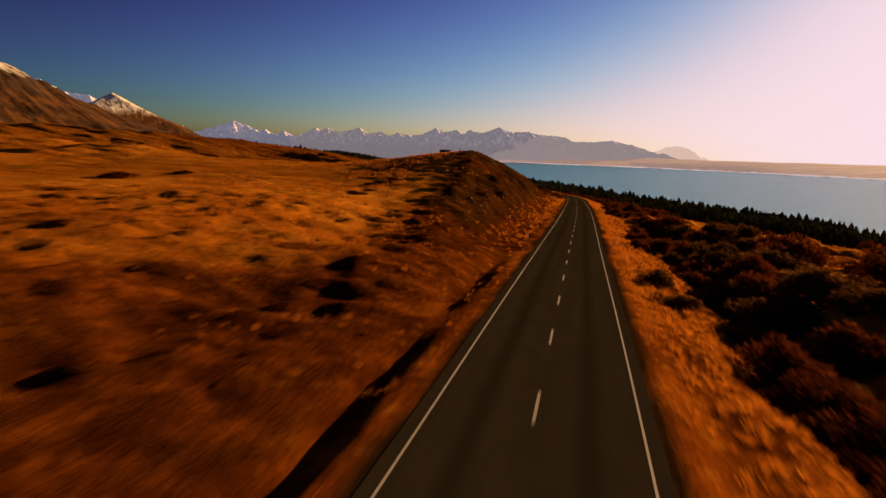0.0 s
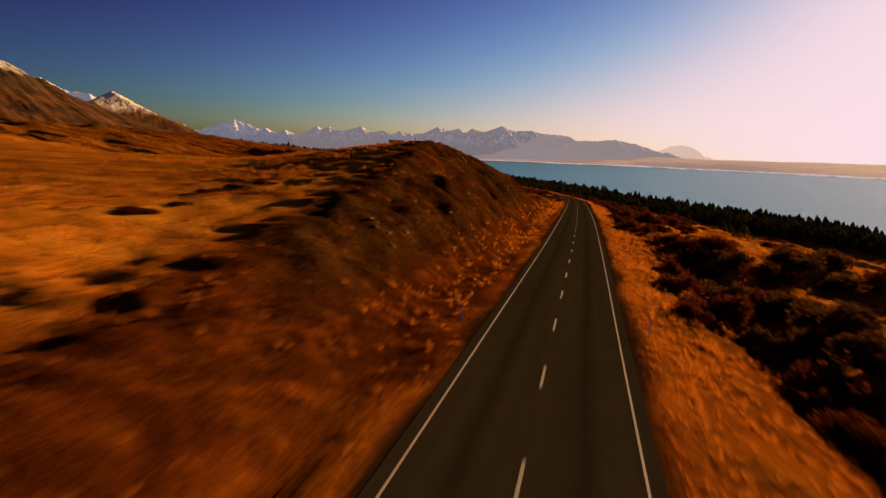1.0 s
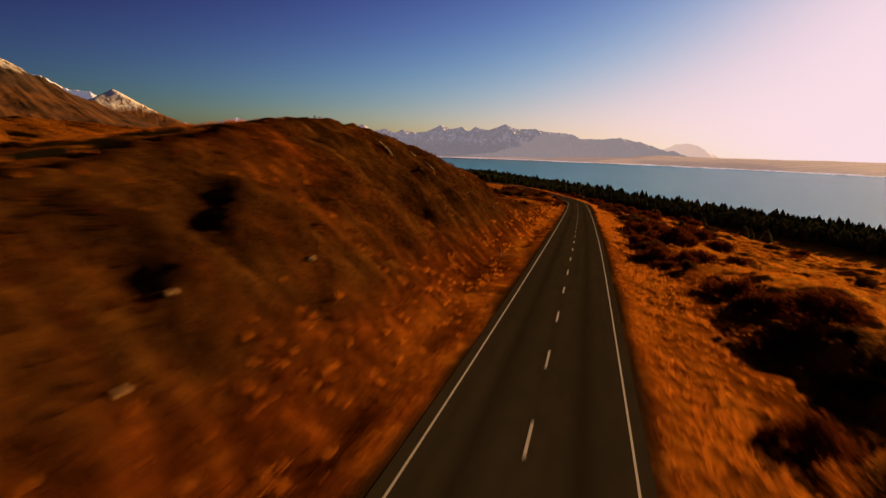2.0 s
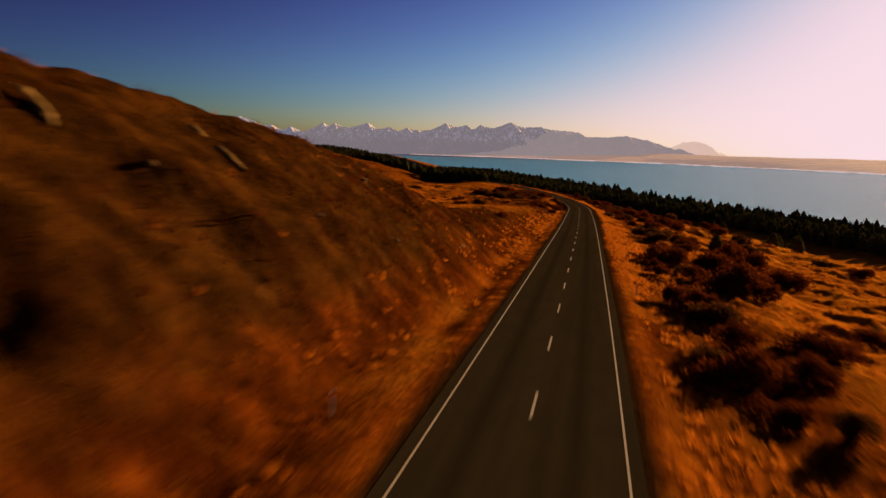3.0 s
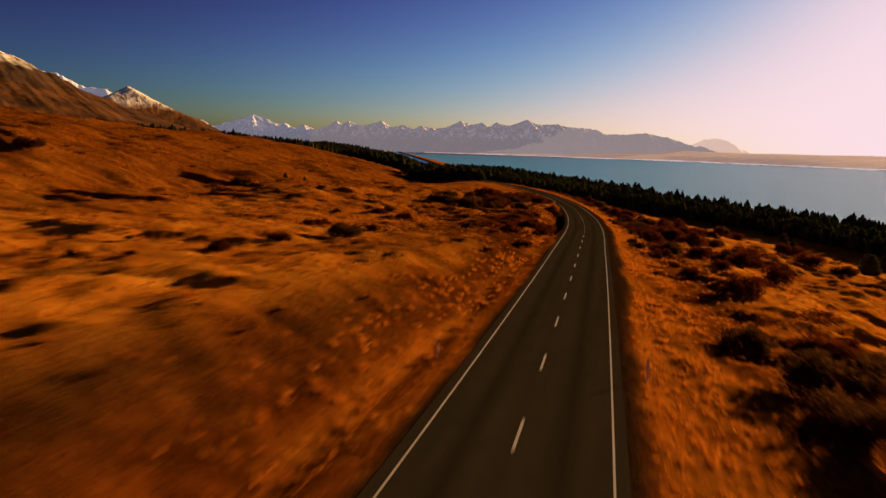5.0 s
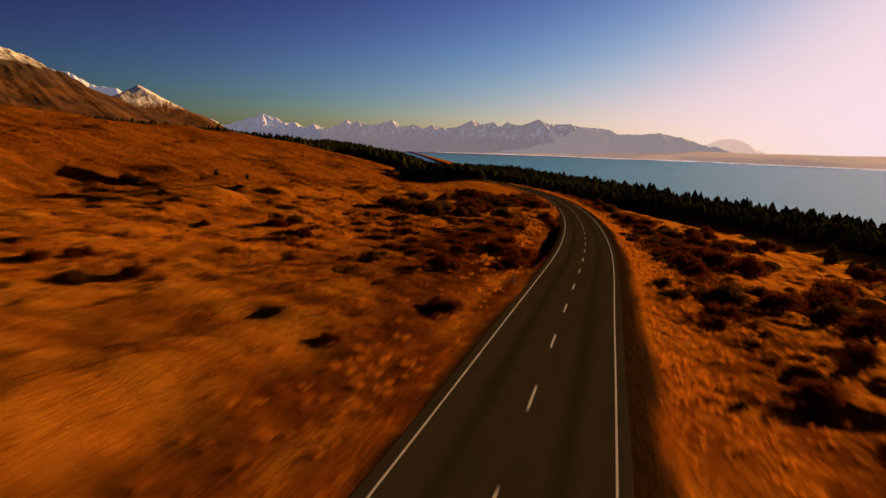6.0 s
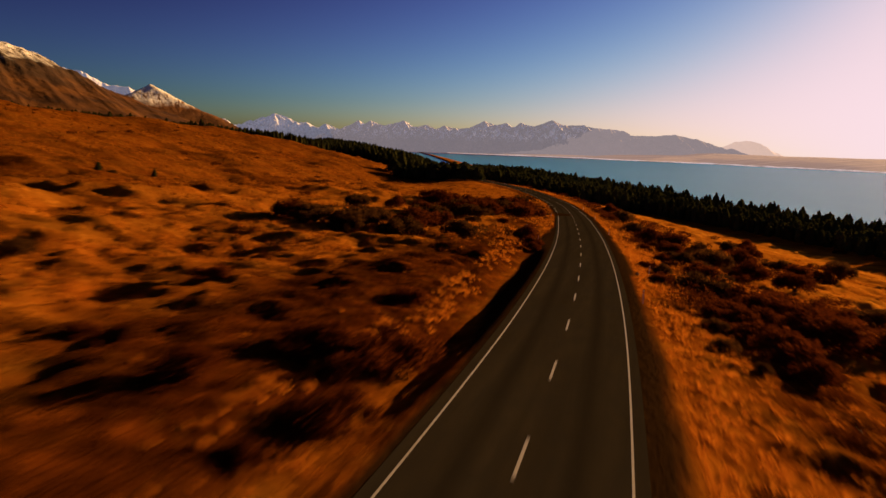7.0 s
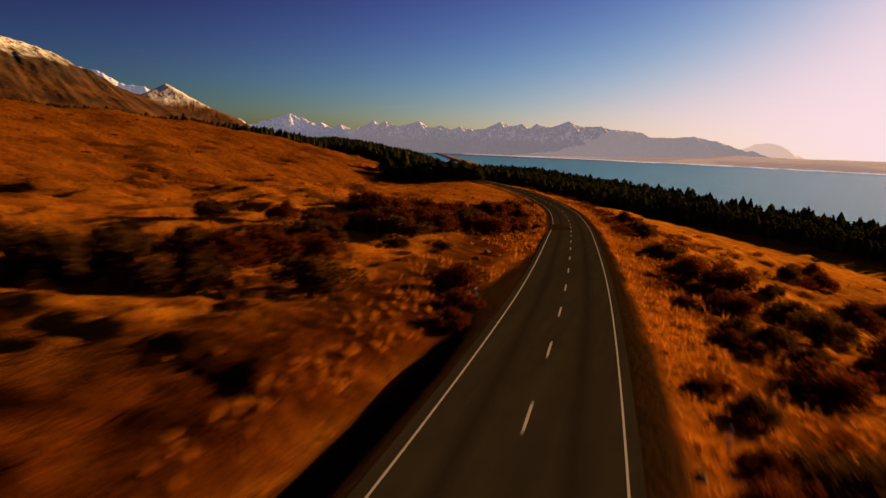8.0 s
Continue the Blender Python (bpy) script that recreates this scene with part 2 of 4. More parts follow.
def shape(l, y):
    """The ground's height over the road's, l metres to its right, y ahead, and the parts of it that are bare."""
    n1 = fractal(l / 23 + 3, y / 31, 4) - 0.5
    n2 = fractal(l / 5.5, y / 6.5 + 9, 3) - 0.5
    n3 = fractal(l / 1.3 + 40, y / 1.3, 2) - 0.5
    # hummocks of tussock: ridges a few steps apart
    hum = np.maximum(1 - np.abs(2 * fractal(l / 4.4 + 13, y / 4.4 + 4, 3) - 1) ** 0.8 * 2.4, -0.35)
    ridge = np.maximum(1 - np.abs(2 * fractal(l / 17 + 2, y / 9 + 7, 2) - 1) ** 0.8 * 2.2, -0.3)
    # uphill side
    d = -l
    crest = bank_height(y)
    foot = 5.8 + 0.7 * np.sin(y / 9.0)
    top = foot + 3.2 + crest * 0.95
    face = np.clip((d - foot) / (top - foot), 0, 1)
    face = face**1.1 * (1.45 - 0.45 * face)
    hill = knots(d, (0, 0), (20, 0.4), (50, 1.6), (75, 3.2), (100, 8.5), (130, 13.5), (180, 20.5), (230, 22), (350, 25), (600, 32), (1200, 45), (6000, 45))
    far = knots(d, (60, 0), (98, 4), (211, 8), (350, 11), (600, 17), (1200, 30), (6000, 30))
    hill = hill * knots(y, (0, 0.6), (180, 0.7), (240, 0.92), (300, 0.92), (340, 1.08), (1500, 1.0), (2500, 0.5)) + far * step(y, 430, 640) * (1 - step(y, 1600, 2600)) + 13 * np.exp(-((d - 215) / 90.0) ** 2 - ((y - 1200) / 150.0) ** 2)
    # behind its edge the bank falls gently to the bench
    behind = np.maximum(d - top - 1.5, 0)
    back = 1 / (1 + (behind / 45.0) ** 1.3) * (1 - 0.75 * step(behind, 30, 75))
    plateau = knots(y, (0, 2.0), (50, 2.7), (65, 3.3), (80, 3.9), (95, 5.1), (110, 6.2), (130, 7.0), (150, 6.0), (175, 3.3), (200, 2.2), (260, 0.6), (330, 0)) * step(d, 9, 24) * (1 - 0.6 * step(d, 90, 190))
    low = np.maximum(hill, plateau + 0.4 * hill)
    brow, bench = crest * face * back, low * step(d, 5, 12)
    left = 0.5 * (brow + bench + np.sqrt((brow - bench) ** 2 + 0.5 * step(d, 8, 16)))
    ditch = -0.3 * step(fractal(y / 8.0, y * 0 + 4.0, 2), 0.38, 0.75) * (1 - 0.5 * step(y, 120, 180)) * np.exp(-((d - 5.0 - 0.8 * n2) / 0.6) ** 2)
    ditch = ditch - 0.15 * (1 - step(y, 46, 60)) * np.exp(-((d - 4.9 - 0.5 * n2) / 0.5) ** 2)
    ditch = ditch - 0.15 * step(y, 160, 175) * (1 - step(y, 225, 245)) * np.exp(-((d - 5.0 - 0.5 * n2) / 0.42) ** 2)
    calm = np.maximum(step(y, 182, 208) * (1 - step(y, 280, 302)), 1 - step(y, 150, 180)) * (1 - step(d, 60, 100))
    even = 1 - 0.65 * (1 - step(y, 130, 160)) * step(y, 50, 70) * step(d, top - 1, top + 4) * (1 - step(d, 60, 100))
    swell = np.sin(l / 17.0 + 0.04 * y + 2.2 * n1) * np.sin(y / 27.0 + l / 60.0)
    ribs = (fractal(y / 3.2 + 0.15 * d, d / 13 + 5, 3) - 0.5) * 2.9 * step(d, foot + 1, foot + 4) * (1 - step(d, top - 5, top - 1)) * step(crest, 2.5, 6)
    ribs = ribs + (0.55 * n2 + 0.2 * hum) * step(d, foot + 0.5, foot + 3) * (1 - step(d, top - 3.5, top - 0.5)) * step(crest, 1.8, 3.2)
    hump = fractal(l / 15 + 50, y / 20 + 20, 2) - 0.5
    inner = -1.0 * step(y, 375, 420) * (1 - step(y, 650, 720)) * step(d, 3.6, 5.5) * (1 - step(d, 14, 26))
    left = left + ditch + ribs + inner + step(d, 12, 34) * (1 - 0.58 * (1 - step(y, 135, 190)) * (1 - step(d, 60, 110))) * (1 - 0.6 * calm) * even * (n1 * 2.8 + n2 * 0.75 + 0.75 * swell + 2.4 * hump) + even * step(d, 5.5, 8.5) * (n2 * (0.9 - 0.6 * calm) + n3 * (0.45 + 0.15 * calm))
    left = left + 0.30 * even * hum * (1 - 0.5 * calm) * step(d, 6, 10) * (1 - 0.6 * step(d, 60, 120))
    left = left + 0.7 * ridge * step(d, 40, 70) * step(y, 150, 200)
    # a low bowl under the first terrace
    left = left - 0.9 * (1 - step(y + 3 * n1, 25, 35)) * (1 - step(d + 4 * n1, 12, 17)) * step(d, 6, 11)
    # the road stands on a low fill, with a ditch under it
    left = left - 0.55 * step(y, 268, 296) * (1 - step(y, 324, 344)) * step(d, 3.2, 4.6) * (1 - step(d + 1.2 * n2, 5.3, 6.8))
    # small terraces and a hollow, steep on the near side
    for edge_y, lean, mid, wide, high in ((304, 0.57, 36, 16, -0.6), (279, -0.05, 26, 13, -0.6), (286, -0.1, 112, 19, 3.4), (232, 0.1, 48, 22, 0.4), (338, 0.2, 62, 26, 0.6)):
        at = y - edge_y + lean * (d - 24) + 12 * n1 + 7 * n2
        left = left + high * step(at, -2.2 * abs(high) ** 0.6, 0) * np.exp(-np.maximum(at, 0) / 22.0) * np.exp(-((d - mid) / wide) ** 4)
    # downhill side
    fall = knots(y, (0, 0.12), (130, 0.11), (230, 0.20), (400, 0.20), (700, 0.16), (1200, 0.1))
    right = -fall * np.maximum(l - 4.2, 0) - 0.25 * step(l, 3.4, 5)
    gully = (-1.9 - 0.8 * (1 - step(y, 40, 75))) * np.exp(-((l - 12) / 4.0) ** 2) * (1 - step(y, 95, 140))
    right = right + gully + step(l, 6, 16) * (n1 * 1.9 + n2 * 1.1 + 1.7 * hump) + step(l, 4, 7) * (n2 * 0.6 + n3 * 0.4) + 0.38 * hum * step(l, 6, 11) + 0.8 * ridge * step(l, 22, 40)
    dz = np.where(l < 0, left, right)
    flat = 1 - step(np.abs(l), 3.0, 3.5)
    dz = dz * (1 - flat) - 0.02 * flat + 0.06 * n3 * step(np.abs(l), 3.2, 3.9)
    earth = step(d, foot + 0.8, foot + 3.0) * (1 - step(d, top - 0.5, top + 3.0)) * step(crest, 1.7, 3.0) * np.clip(0.58 + 2.2 * n2 + 1.2 * n1, 0, 0.9)
    # the wide left part puts the fill's shade into the gravel colour
    edge = np.where(l < 0, knots(y, (290, 3.1), (305, 4.6), (345, 4.6), (365, 3.2)), knots(y, (200, 3.15), (240, 3.9), (400, 3.7)))
    gravel = 1 - step(np.abs(l) + 0.9 * n2, edge, edge + 0.6)
    ends = np.maximum((top + 0.5) * (1 - step(y, 165, 195)), knots(y, (0, 22), (20, 20), (28, 13), (37, 8), (50, 8), (60, 11), (84, 12), (100, 0), (140, 0), (172, 16), (186, 19), (200, 9), (255, 7), (290, 15), (340, 10)))
    # red-brown grass; its spread also stands in for lens falloff near the road
    rust_shade = step(d + 2.5 * n2, 3.3, 5.0) * (1 - step(d + 5 * n1, ends, ends + 4)) * knots(y, (0, 1.0), (40, 0.85), (60, 1))
    rust_shade = rust_shade + 0.7 * step(l, 3.6, 5) * (1 - step(l + 3 * n2, 11, 16))
    # pale grass, also painted to brighten flats that the low sun barely lights
    start = np.maximum(ends - 4 * step(y, 190, 204), knots(y, (0, 26), (18, 24), (27, 14), (36, 9), (46, 11), (72, 14), (95, 12), (172, 12), (198, 5)))
    straw = np.where(l < 0, step(d + 8 * n1, start, start + 6), step(l + 6 * n1, 8, 16)) * np.clip(0.75 + 1.2 * n1 + 0.8 * n2, 0, 1) * np.where(l < 0, knots(y, (130, 1), (180, 0.95), (228, 0.95), (260, 0.7), (300, 0.4)) * (1 - 0.35 * step(d, 36, 75)), 0.9)
    rust_shade = np.maximum(rust_shade, 0.4 * (1 - step(y, 26, 44)) * step(d, 12, 18) * (1 - step(d, 38, 60)))
    rust_shade = np.maximum(rust_shade, 0.55 * step(d, 45, 85) * step(y, 170, 230))
    # extra dark tone painted in place of shaded gaps between tussocks
    rust_shade = np.maximum(rust_shade, 0.65 * step(d, 5, 8) * (1 - step(d + 5 * n1, 15, 24)) * step(y, 222, 236) * (1 - step(y, 285, 300)))
    # straw colour reduced on the near left, standing in for lens falloff
    straw = straw * np.where(l < 0, 1 - (1 - step(y, 40, 65)) * (0.3 + 0.3 * (1 - step(d, 34, 55))), 1.0)
    # paler grass along both verges
    verge = np.where(l < 0, np.exp(-((d - 5.2 - 1.2 * n2) / 0.9) ** 2) * step(y, 80, 130), step(l, 3.5, 4.3) * (1 - step(l + 2 * n2, 7, 11)) * 0.7)
    streaks = np.clip(0.55 + 2.4 * (fractal(l / 1.6 + 8, y / 9, 3) - 0.5), 0, 1)
    straw = np.maximum(straw, 0.45 * verge * streaks)
    rust_shade = rust_shade * (1 - 0.6 * verge * streaks)
    return dz, earth, gravel, rust_shade, straw


def far_shore(u):
    """Distance along AXIS at which the lake ends, u metres across."""
    return knots(u, (-3000, 4780), (-250, 4735), (600, 4517), (1200, 4056), (1500, 3452), (1750, 2862), (2600, 1500), (5000, 200))


def shore_line(y):
    """How far to the right of the road's line the lake begins."""
    return knots(y, (-400, 700), (400, 330), (640, 225), (806, 155), (969, 130), (1437, 80), (2000, 40), (6000, 0))


def ground(x, y):
    x, y = np.asarray(x, float), np.asarray(y, float)
    l = x - spine_x(y)
    dz, earth, gravel, rust_shade, straw = shape(l, y)
    z = spine_z(y) + dz
    # the bend: the slopes come up to the road, which leaves their line
    lr = (x - road_x(y)) * 0.94
    bend = step(y, 395, 440) * (1 - step(y, 720, 820))
    rough = 0.5 * (fractal(x / 6, y / 6, 3) - 0.5) * step(np.abs(lr), 4, 9)
    level = road_z(y) - 0.07 * (1 - step(np.abs(lr), 3.0, 3.6)) - 0.35 * step(np.abs(lr), 3.6, 6) + rough + np.where(lr < 0, 0.04 * np.maximum(-lr - 6, 0), -0.09 * np.maximum(lr - 5, 0))
    near = bend * (1 - np.where(lr < 0, step(-lr, 8, 50), step(lr, 6, 34)))
    z = z * (1 - near) + level * near
    gravel = gravel * (1 - bend) + bend * (1 - step(np.abs(lr), 3.2, 3.9))
    # beyond the wood the land drops below the lake, to fit the camera's view
    z = z - 70 * step(y, 1430, 1650) * (1 - step(-l, 230, 380))
    # the terrace by the lake, the lake bed, the land beyond
    low = LAKE_Z + 2.8
    z = np.where(l > 0, np.maximum(z, low), z)
    shore = shore_line(y)
    bed = step(l, shore, shore + 25)
    z = z * (1 - bed) + (LAKE_Z - 6) * bed
    u, v = x * ACROSS.x + y * ACROSS.y, x * AXIS.x + y * AXIS.y
    past = v - far_shore(u)
    rise = step(past, -30, 8)
    land = LAKE_Z + 1.2 + np.clip(past, 0, 4000) * 0.05 + 14 * step(past, 20, 400) * fractal(x / 260, y / 260, 4)
    land = np.minimum(land, -4 + 16 * fractal(x / 500, y / 500, 3))
    lake_side = bed
    plain = rise * lake_side
    z = z * (1 - plain) + land * plain
    return z, earth * (1 - plain), gravel * (1 - plain), plain, rust_shade * (1 - plain), straw * (1 - plain)


def sheet(name, xs, ys, height, material, extra=None):
    """A mesh over a net of lines: xs, ys are arrays of one shape."""
    rows, cols = xs.shape
    got = height(xs, ys)
    z = got[0] if isinstance(got, tuple) else got
    co = np.stack([xs, ys, z], -1).reshape(-1, 3)
    i = np.arange(rows * cols).reshape(rows, cols)
    quads = np.stack([i[:-1, :-1], i[:-1, 1:], i[1:, 1:], i[1:, :-1]], -1).reshape(-1, 4)
    me = mesh_of(name, co, quads)
    me.materials.append(material)
    if extra:
        for key, layer in zip(extra, got[1:]):
            at = me.attributes.new(key, "FLOAT", "POINT")
            at.data.foreach_set("value", np.clip(layer, 0, 1).astype(np.float32).ravel())
    return new(name, me)


def mesh_of(name, co, faces, smooth=True):
    """A mesh from arrays of places and of faces that all have one number of corners."""
    co, faces = np.asarray(co, np.float32), np.asarray(faces, np.int32)
    me = bpy.data.meshes.new(name)
    k = faces.shape[1]
    me.vertices.add(len(co)), me.loops.add(faces.size), me.polygons.add(len(faces))
    me.vertices.foreach_set("co", co.ravel())
    me.loops.foreach_set("vertex_index", faces.ravel())
    me.polygons.foreach_set("loop_start", np.arange(0, faces.size, k, dtype=np.int32))
    me.polygons.foreach_set("use_smooth", np.full(len(faces), smooth))
    me.update(calc_edges=True)
    return me


def spaced(start, first, growth, end):
    out, w = [start], first
    while out[-1] < end:
        out.append(out[-1] + w)
        w *= growth
    return out


def part(name, me, material, parent, label=""):
    """A mesh object under a thing or a part."""
    if isinstance(me, bmesh.types.BMesh):
        bm, me = me, bpy.data.meshes.new(name)
        bm.to_mesh(me)
        bm.free()
    if material and not me.materials:
        me.materials.append(material)
    ob = new(name, me)
    ob.parent = parent
    return tagged(ob, label) if label else ob


def stand(x, y, sink=0.0):
    return float(ground(np.array([x]), np.array([y]))[0][0]) - sink


# ---------------------------------------------------------------- ground, lake, road
side = spaced(30, 0.45, 1.035, 5200)
lines = sorted([-v for v in side] + list(np.arange(-29.6, 29.7, 0.4)) + side)
along = list(np.arange(-60, -10, 4.0)) + list(np.arange(-10, 335, 0.65)) + spaced(335, 0.9, 1.012, 900) + spaced(910, 12, 1.06, 5200)
L, Y = np.meshgrid(np.array(lines), np.array(sorted(along)))
terrain = sheet("ground", L + road_x(Y), Y, ground, GROUND, ("earth", "gravel", "plain", "rust_shade", "straw"))
tagged(terrain, "rolling hillside of dry golden tussock grass with bare earth banks", "ground", kind="structure")

X, Y = np.meshgrid(np.linspace(-1800, 5200, 60), np.linspace(-200, 5200, 60))
lake = sheet("water", X, Y, lambda x, y: x * 0 + LAKE_Z, WATER)
tagged(lake, "wide calm pale blue glacial lake", "lake", kind="structure")


def ribbon(y0, y1, a, b, lift, pace=2.0):
    """A strip of the road from y0 to y1, between a and b metres from its middle: a slab 4 cm thick."""
    n = max(2, int((y1 - y0) / pace) + 1)
    y = np.linspace(y0, y1, n)
    x, z = road_x(y), road_z(y) + lift
    slope = np.gradient(road_x(np.array([y - 1, y, y + 1])), axis=0)[1]
    k = 1 / np.sqrt(1 + slope**2)
    row = lambda o, dz: np.stack([x + o * k, y - o * slope * k, z + dz], -1)
    co = np.stack([row(a, -0.04), row(a, 0), row(b, 0), row(b, -0.04)], 1).reshape(-1, 3)
    f = []
    for i in range(n - 1):
        for j in range(3):
            p = i * 4 + j
            f.append((p, p + 1, p + 5, p + 4))
    f.append((0, 3, 2, 1)), f.append((4 * n - 4, 4 * n - 3, 4 * n - 2, 4 * n - 1))
    return mesh_of("ribbon", co, f, False)


road = new("road", ribbon(-40, 700, -3.05, 3.05, 0.0, 1.0))
road.data.materials.append(ASPHALT)
across = road.data.attributes.new("across", "FLOAT", "POINT")
across.data.foreach_set("value", np.tile(np.array([-3.05, -3.05, 3.05, 3.05], np.float32), len(road.data.vertices) // 4))
tagged(road, "narrow two-lane grey asphalt road with white lines", "road", kind="structure")
for o in (-HALF, HALF):
    part("edge_line", ribbon(-40, 700, o - 0.031, o + 0.031, 0.006, 1.0), PAINT, road, "thin continuous white edge line")
for k in range(-4, 82):
    y = 0.106 + 8.3 * k
    part("centre_dash", ribbon(y - 1.25, y + 1.25, -0.042, 0.042, 0.006, 1.3), PAINT, road)

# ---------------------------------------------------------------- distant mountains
# the first four glow in place of haze; the snowy saddle does too
HAZY = mountain_material("far_rock_snow_and_haze", (0.085, 0.070, 0.062), (0.20, 0.155, 0.13), (0.90, 0.88, 0.86), 30, 75, 34, (0.092, 0.086, 0.088), cap=False, bare=(0.47, 0.56))
COOK = mountain_material("far_ice_and_haze", (0.30, 0.27, 0.29), (0.44, 0.40, 0.41), (0.88, 0.86, 0.86), 20, 100, 30, (0.070, 0.074, 0.085))
RIDGE = mountain_material("far_ridge_and_haze", (0.11, 0.09, 0.08), (0.20, 0.16, 0.14), (0.8, 0.78, 0.78), 110, 200, 22, (0.132, 0.117, 0.112))
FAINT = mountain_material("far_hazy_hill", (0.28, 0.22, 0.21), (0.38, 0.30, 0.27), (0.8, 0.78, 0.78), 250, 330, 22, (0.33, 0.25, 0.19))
BROWN = mountain_material("brown_hill_with_snow", (0.030, 0.016, 0.008), (0.075, 0.042, 0.020), (0.88, 0.86, 0.84), 285, 345, 60,
                          grass=((0.040, 0.015, 0.003), (0.11, 0.042, 0.006), (0.19, 0.072, 0.010)))
PEAKED = mountain_material("brown_peak_with_snow", (0.10, 0.040, 0.012), (0.19, 0.078, 0.024), (0.90, 0.87, 0.84), 165, 205, 22, grass=((0.05, 0.02, 0.006), (0.13, 0.052, 0.012), (0.20, 0.08, 0.02)))


def massif(name, label, line, reach, front, foot, material, rough=0.25, cell=40.0, fine=6.0, skew=0.7, near=1.0, bow=1.25, scale=1.0, slant=0.0, peaks=0.0):
    """A mountain whose ridge follows line (metres across, height) at reach metres along AXIS; its face falls front metres
    towards the viewer and skew times as far to the right. near: how much closer its left end comes."""
    us, hs = scale * np.array([p[0] for p in line], float), scale * np.array([p[1] for p in line], float)
    u = np.arange(us[0] - 60, us[-1] + 60, fine)
    w = np.linspace(0, 1.12, 56)
    U, Wd = np.meshgrid(u, w)
    ridge = np.interp(U, us, hs) - np.maximum(0, us[0] - U) * 0.5 - np.maximum(0, U - us[-1]) * 0.5
    ridge = ridge + (fractal(U / (cell * 0.35), U * 0 + 3.0, 3) - 0.5) * cell * 0.16
    k = near + (1 - near) * np.clip((U - us[0]) / (us[-1] - us[0]), 0, 1)
    drop = np.where(Wd <= 1, Wd**bow, 2 - Wd)
    spur = np.abs(fractal(U / cell + 0.6 * Wd, Wd * 3.0, 4) - 0.5) * 2
    z = foot + (ridge * k - foot) * drop
    z = z - (ridge * k - foot) * rough * spur * np.clip(np.minimum(Wd * 4, (1 - Wd) * 7), 0, 1)
    V = reach * k - front * (1 - Wd) + 0.25 * front * (fractal(U / (cell * 3), U * 0 + 8, 2) - 0.5)
    V = V + slant * (U - us[0])
    S = U * k + skew * front * (1 - Wd)
    if peaks:                                      # single summits in front of the crest
        z = foot + (z - foot) * 0.985
        rng = random.Random(name)
        ways = [(u0, h0 * 0.985, 1.0) for u0, h0 in zip(us, hs)] + [(u0 + rng.uniform(-70, 70), h0 * rng.uniform(0.45, 0.85), 0.75) for u0, h0 in zip(us, hs) for _ in (0, 1)]
        for u0, h0, steep in ways:
            v0, turn = reach - front * rng.uniform(0.12, 0.3 if steep == 1.0 else 0.45), rng.uniform(0, 6.28)
            du, dv = S - u0, V - v0
            far = np.sqrt(du**2 + dv**2 + 200) - 14
            rib = 1 + 0.30 * np.sin(5 * np.arctan2(dv, du) + turn) + 0.5 * (fractal(S / 22 + 9, V / 22, 3) - 0.5)
            z = np.maximum(z, np.where(far < 400, h0 - peaks * steep * far * rib, foot))
        z = foot + (z - foot) * step(Wd, 0, 0.2)
    x, y = S * ACROSS.x + V * AXIS.x, S * ACROSS.y + V * AXIS.y
    ob = sheet(name, x, y, lambda a, b: z, material)
    return tagged(ob, label, "mountain", kind="structure")


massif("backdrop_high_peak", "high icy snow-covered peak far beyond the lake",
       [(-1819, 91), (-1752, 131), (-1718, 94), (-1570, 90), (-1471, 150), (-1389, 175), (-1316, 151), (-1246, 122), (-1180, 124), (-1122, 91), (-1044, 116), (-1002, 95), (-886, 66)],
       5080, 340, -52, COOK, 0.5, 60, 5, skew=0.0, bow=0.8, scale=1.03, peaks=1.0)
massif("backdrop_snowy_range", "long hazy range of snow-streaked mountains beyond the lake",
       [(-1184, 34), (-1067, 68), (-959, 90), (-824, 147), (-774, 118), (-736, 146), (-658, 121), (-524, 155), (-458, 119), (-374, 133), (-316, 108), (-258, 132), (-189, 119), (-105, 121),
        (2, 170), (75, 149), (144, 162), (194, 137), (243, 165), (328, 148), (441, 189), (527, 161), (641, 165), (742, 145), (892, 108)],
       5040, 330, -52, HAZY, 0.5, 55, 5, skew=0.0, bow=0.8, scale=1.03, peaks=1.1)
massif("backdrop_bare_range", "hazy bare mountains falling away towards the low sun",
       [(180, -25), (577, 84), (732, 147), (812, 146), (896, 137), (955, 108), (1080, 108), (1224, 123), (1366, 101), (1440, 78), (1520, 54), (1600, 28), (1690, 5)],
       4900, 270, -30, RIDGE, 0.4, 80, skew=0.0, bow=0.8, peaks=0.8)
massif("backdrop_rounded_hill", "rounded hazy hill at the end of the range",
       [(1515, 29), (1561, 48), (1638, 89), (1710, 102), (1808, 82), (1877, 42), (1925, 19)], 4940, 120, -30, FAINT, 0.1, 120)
massif("mountain_brown", "steep brown grass mountain with snow along its crest",
       [(-3704, 692), (-3204, 632), (-2904, 552), (-2651, 501), (-2462, 440), (-2298, 366), (-2164, 309), (-2051, 245), (-1857, 183), (-1671, 118), (-1484, 59), (-1304, 12)],
       4000, 900, -40, BROWN, 0.085, 200, 10, 1.0, 0.62)
massif("mountain_saddle", "snowy saddle behind the brown mountain",
       [(-2704, 410), (-2482, 374), (-2448, 362), (-2320, 293), (-2274, 298), (-2200, 289), (-2162, 273), (-2100, 247), (-2004, 190)], 4500, 600, 0, COOK, 0.1, 90)
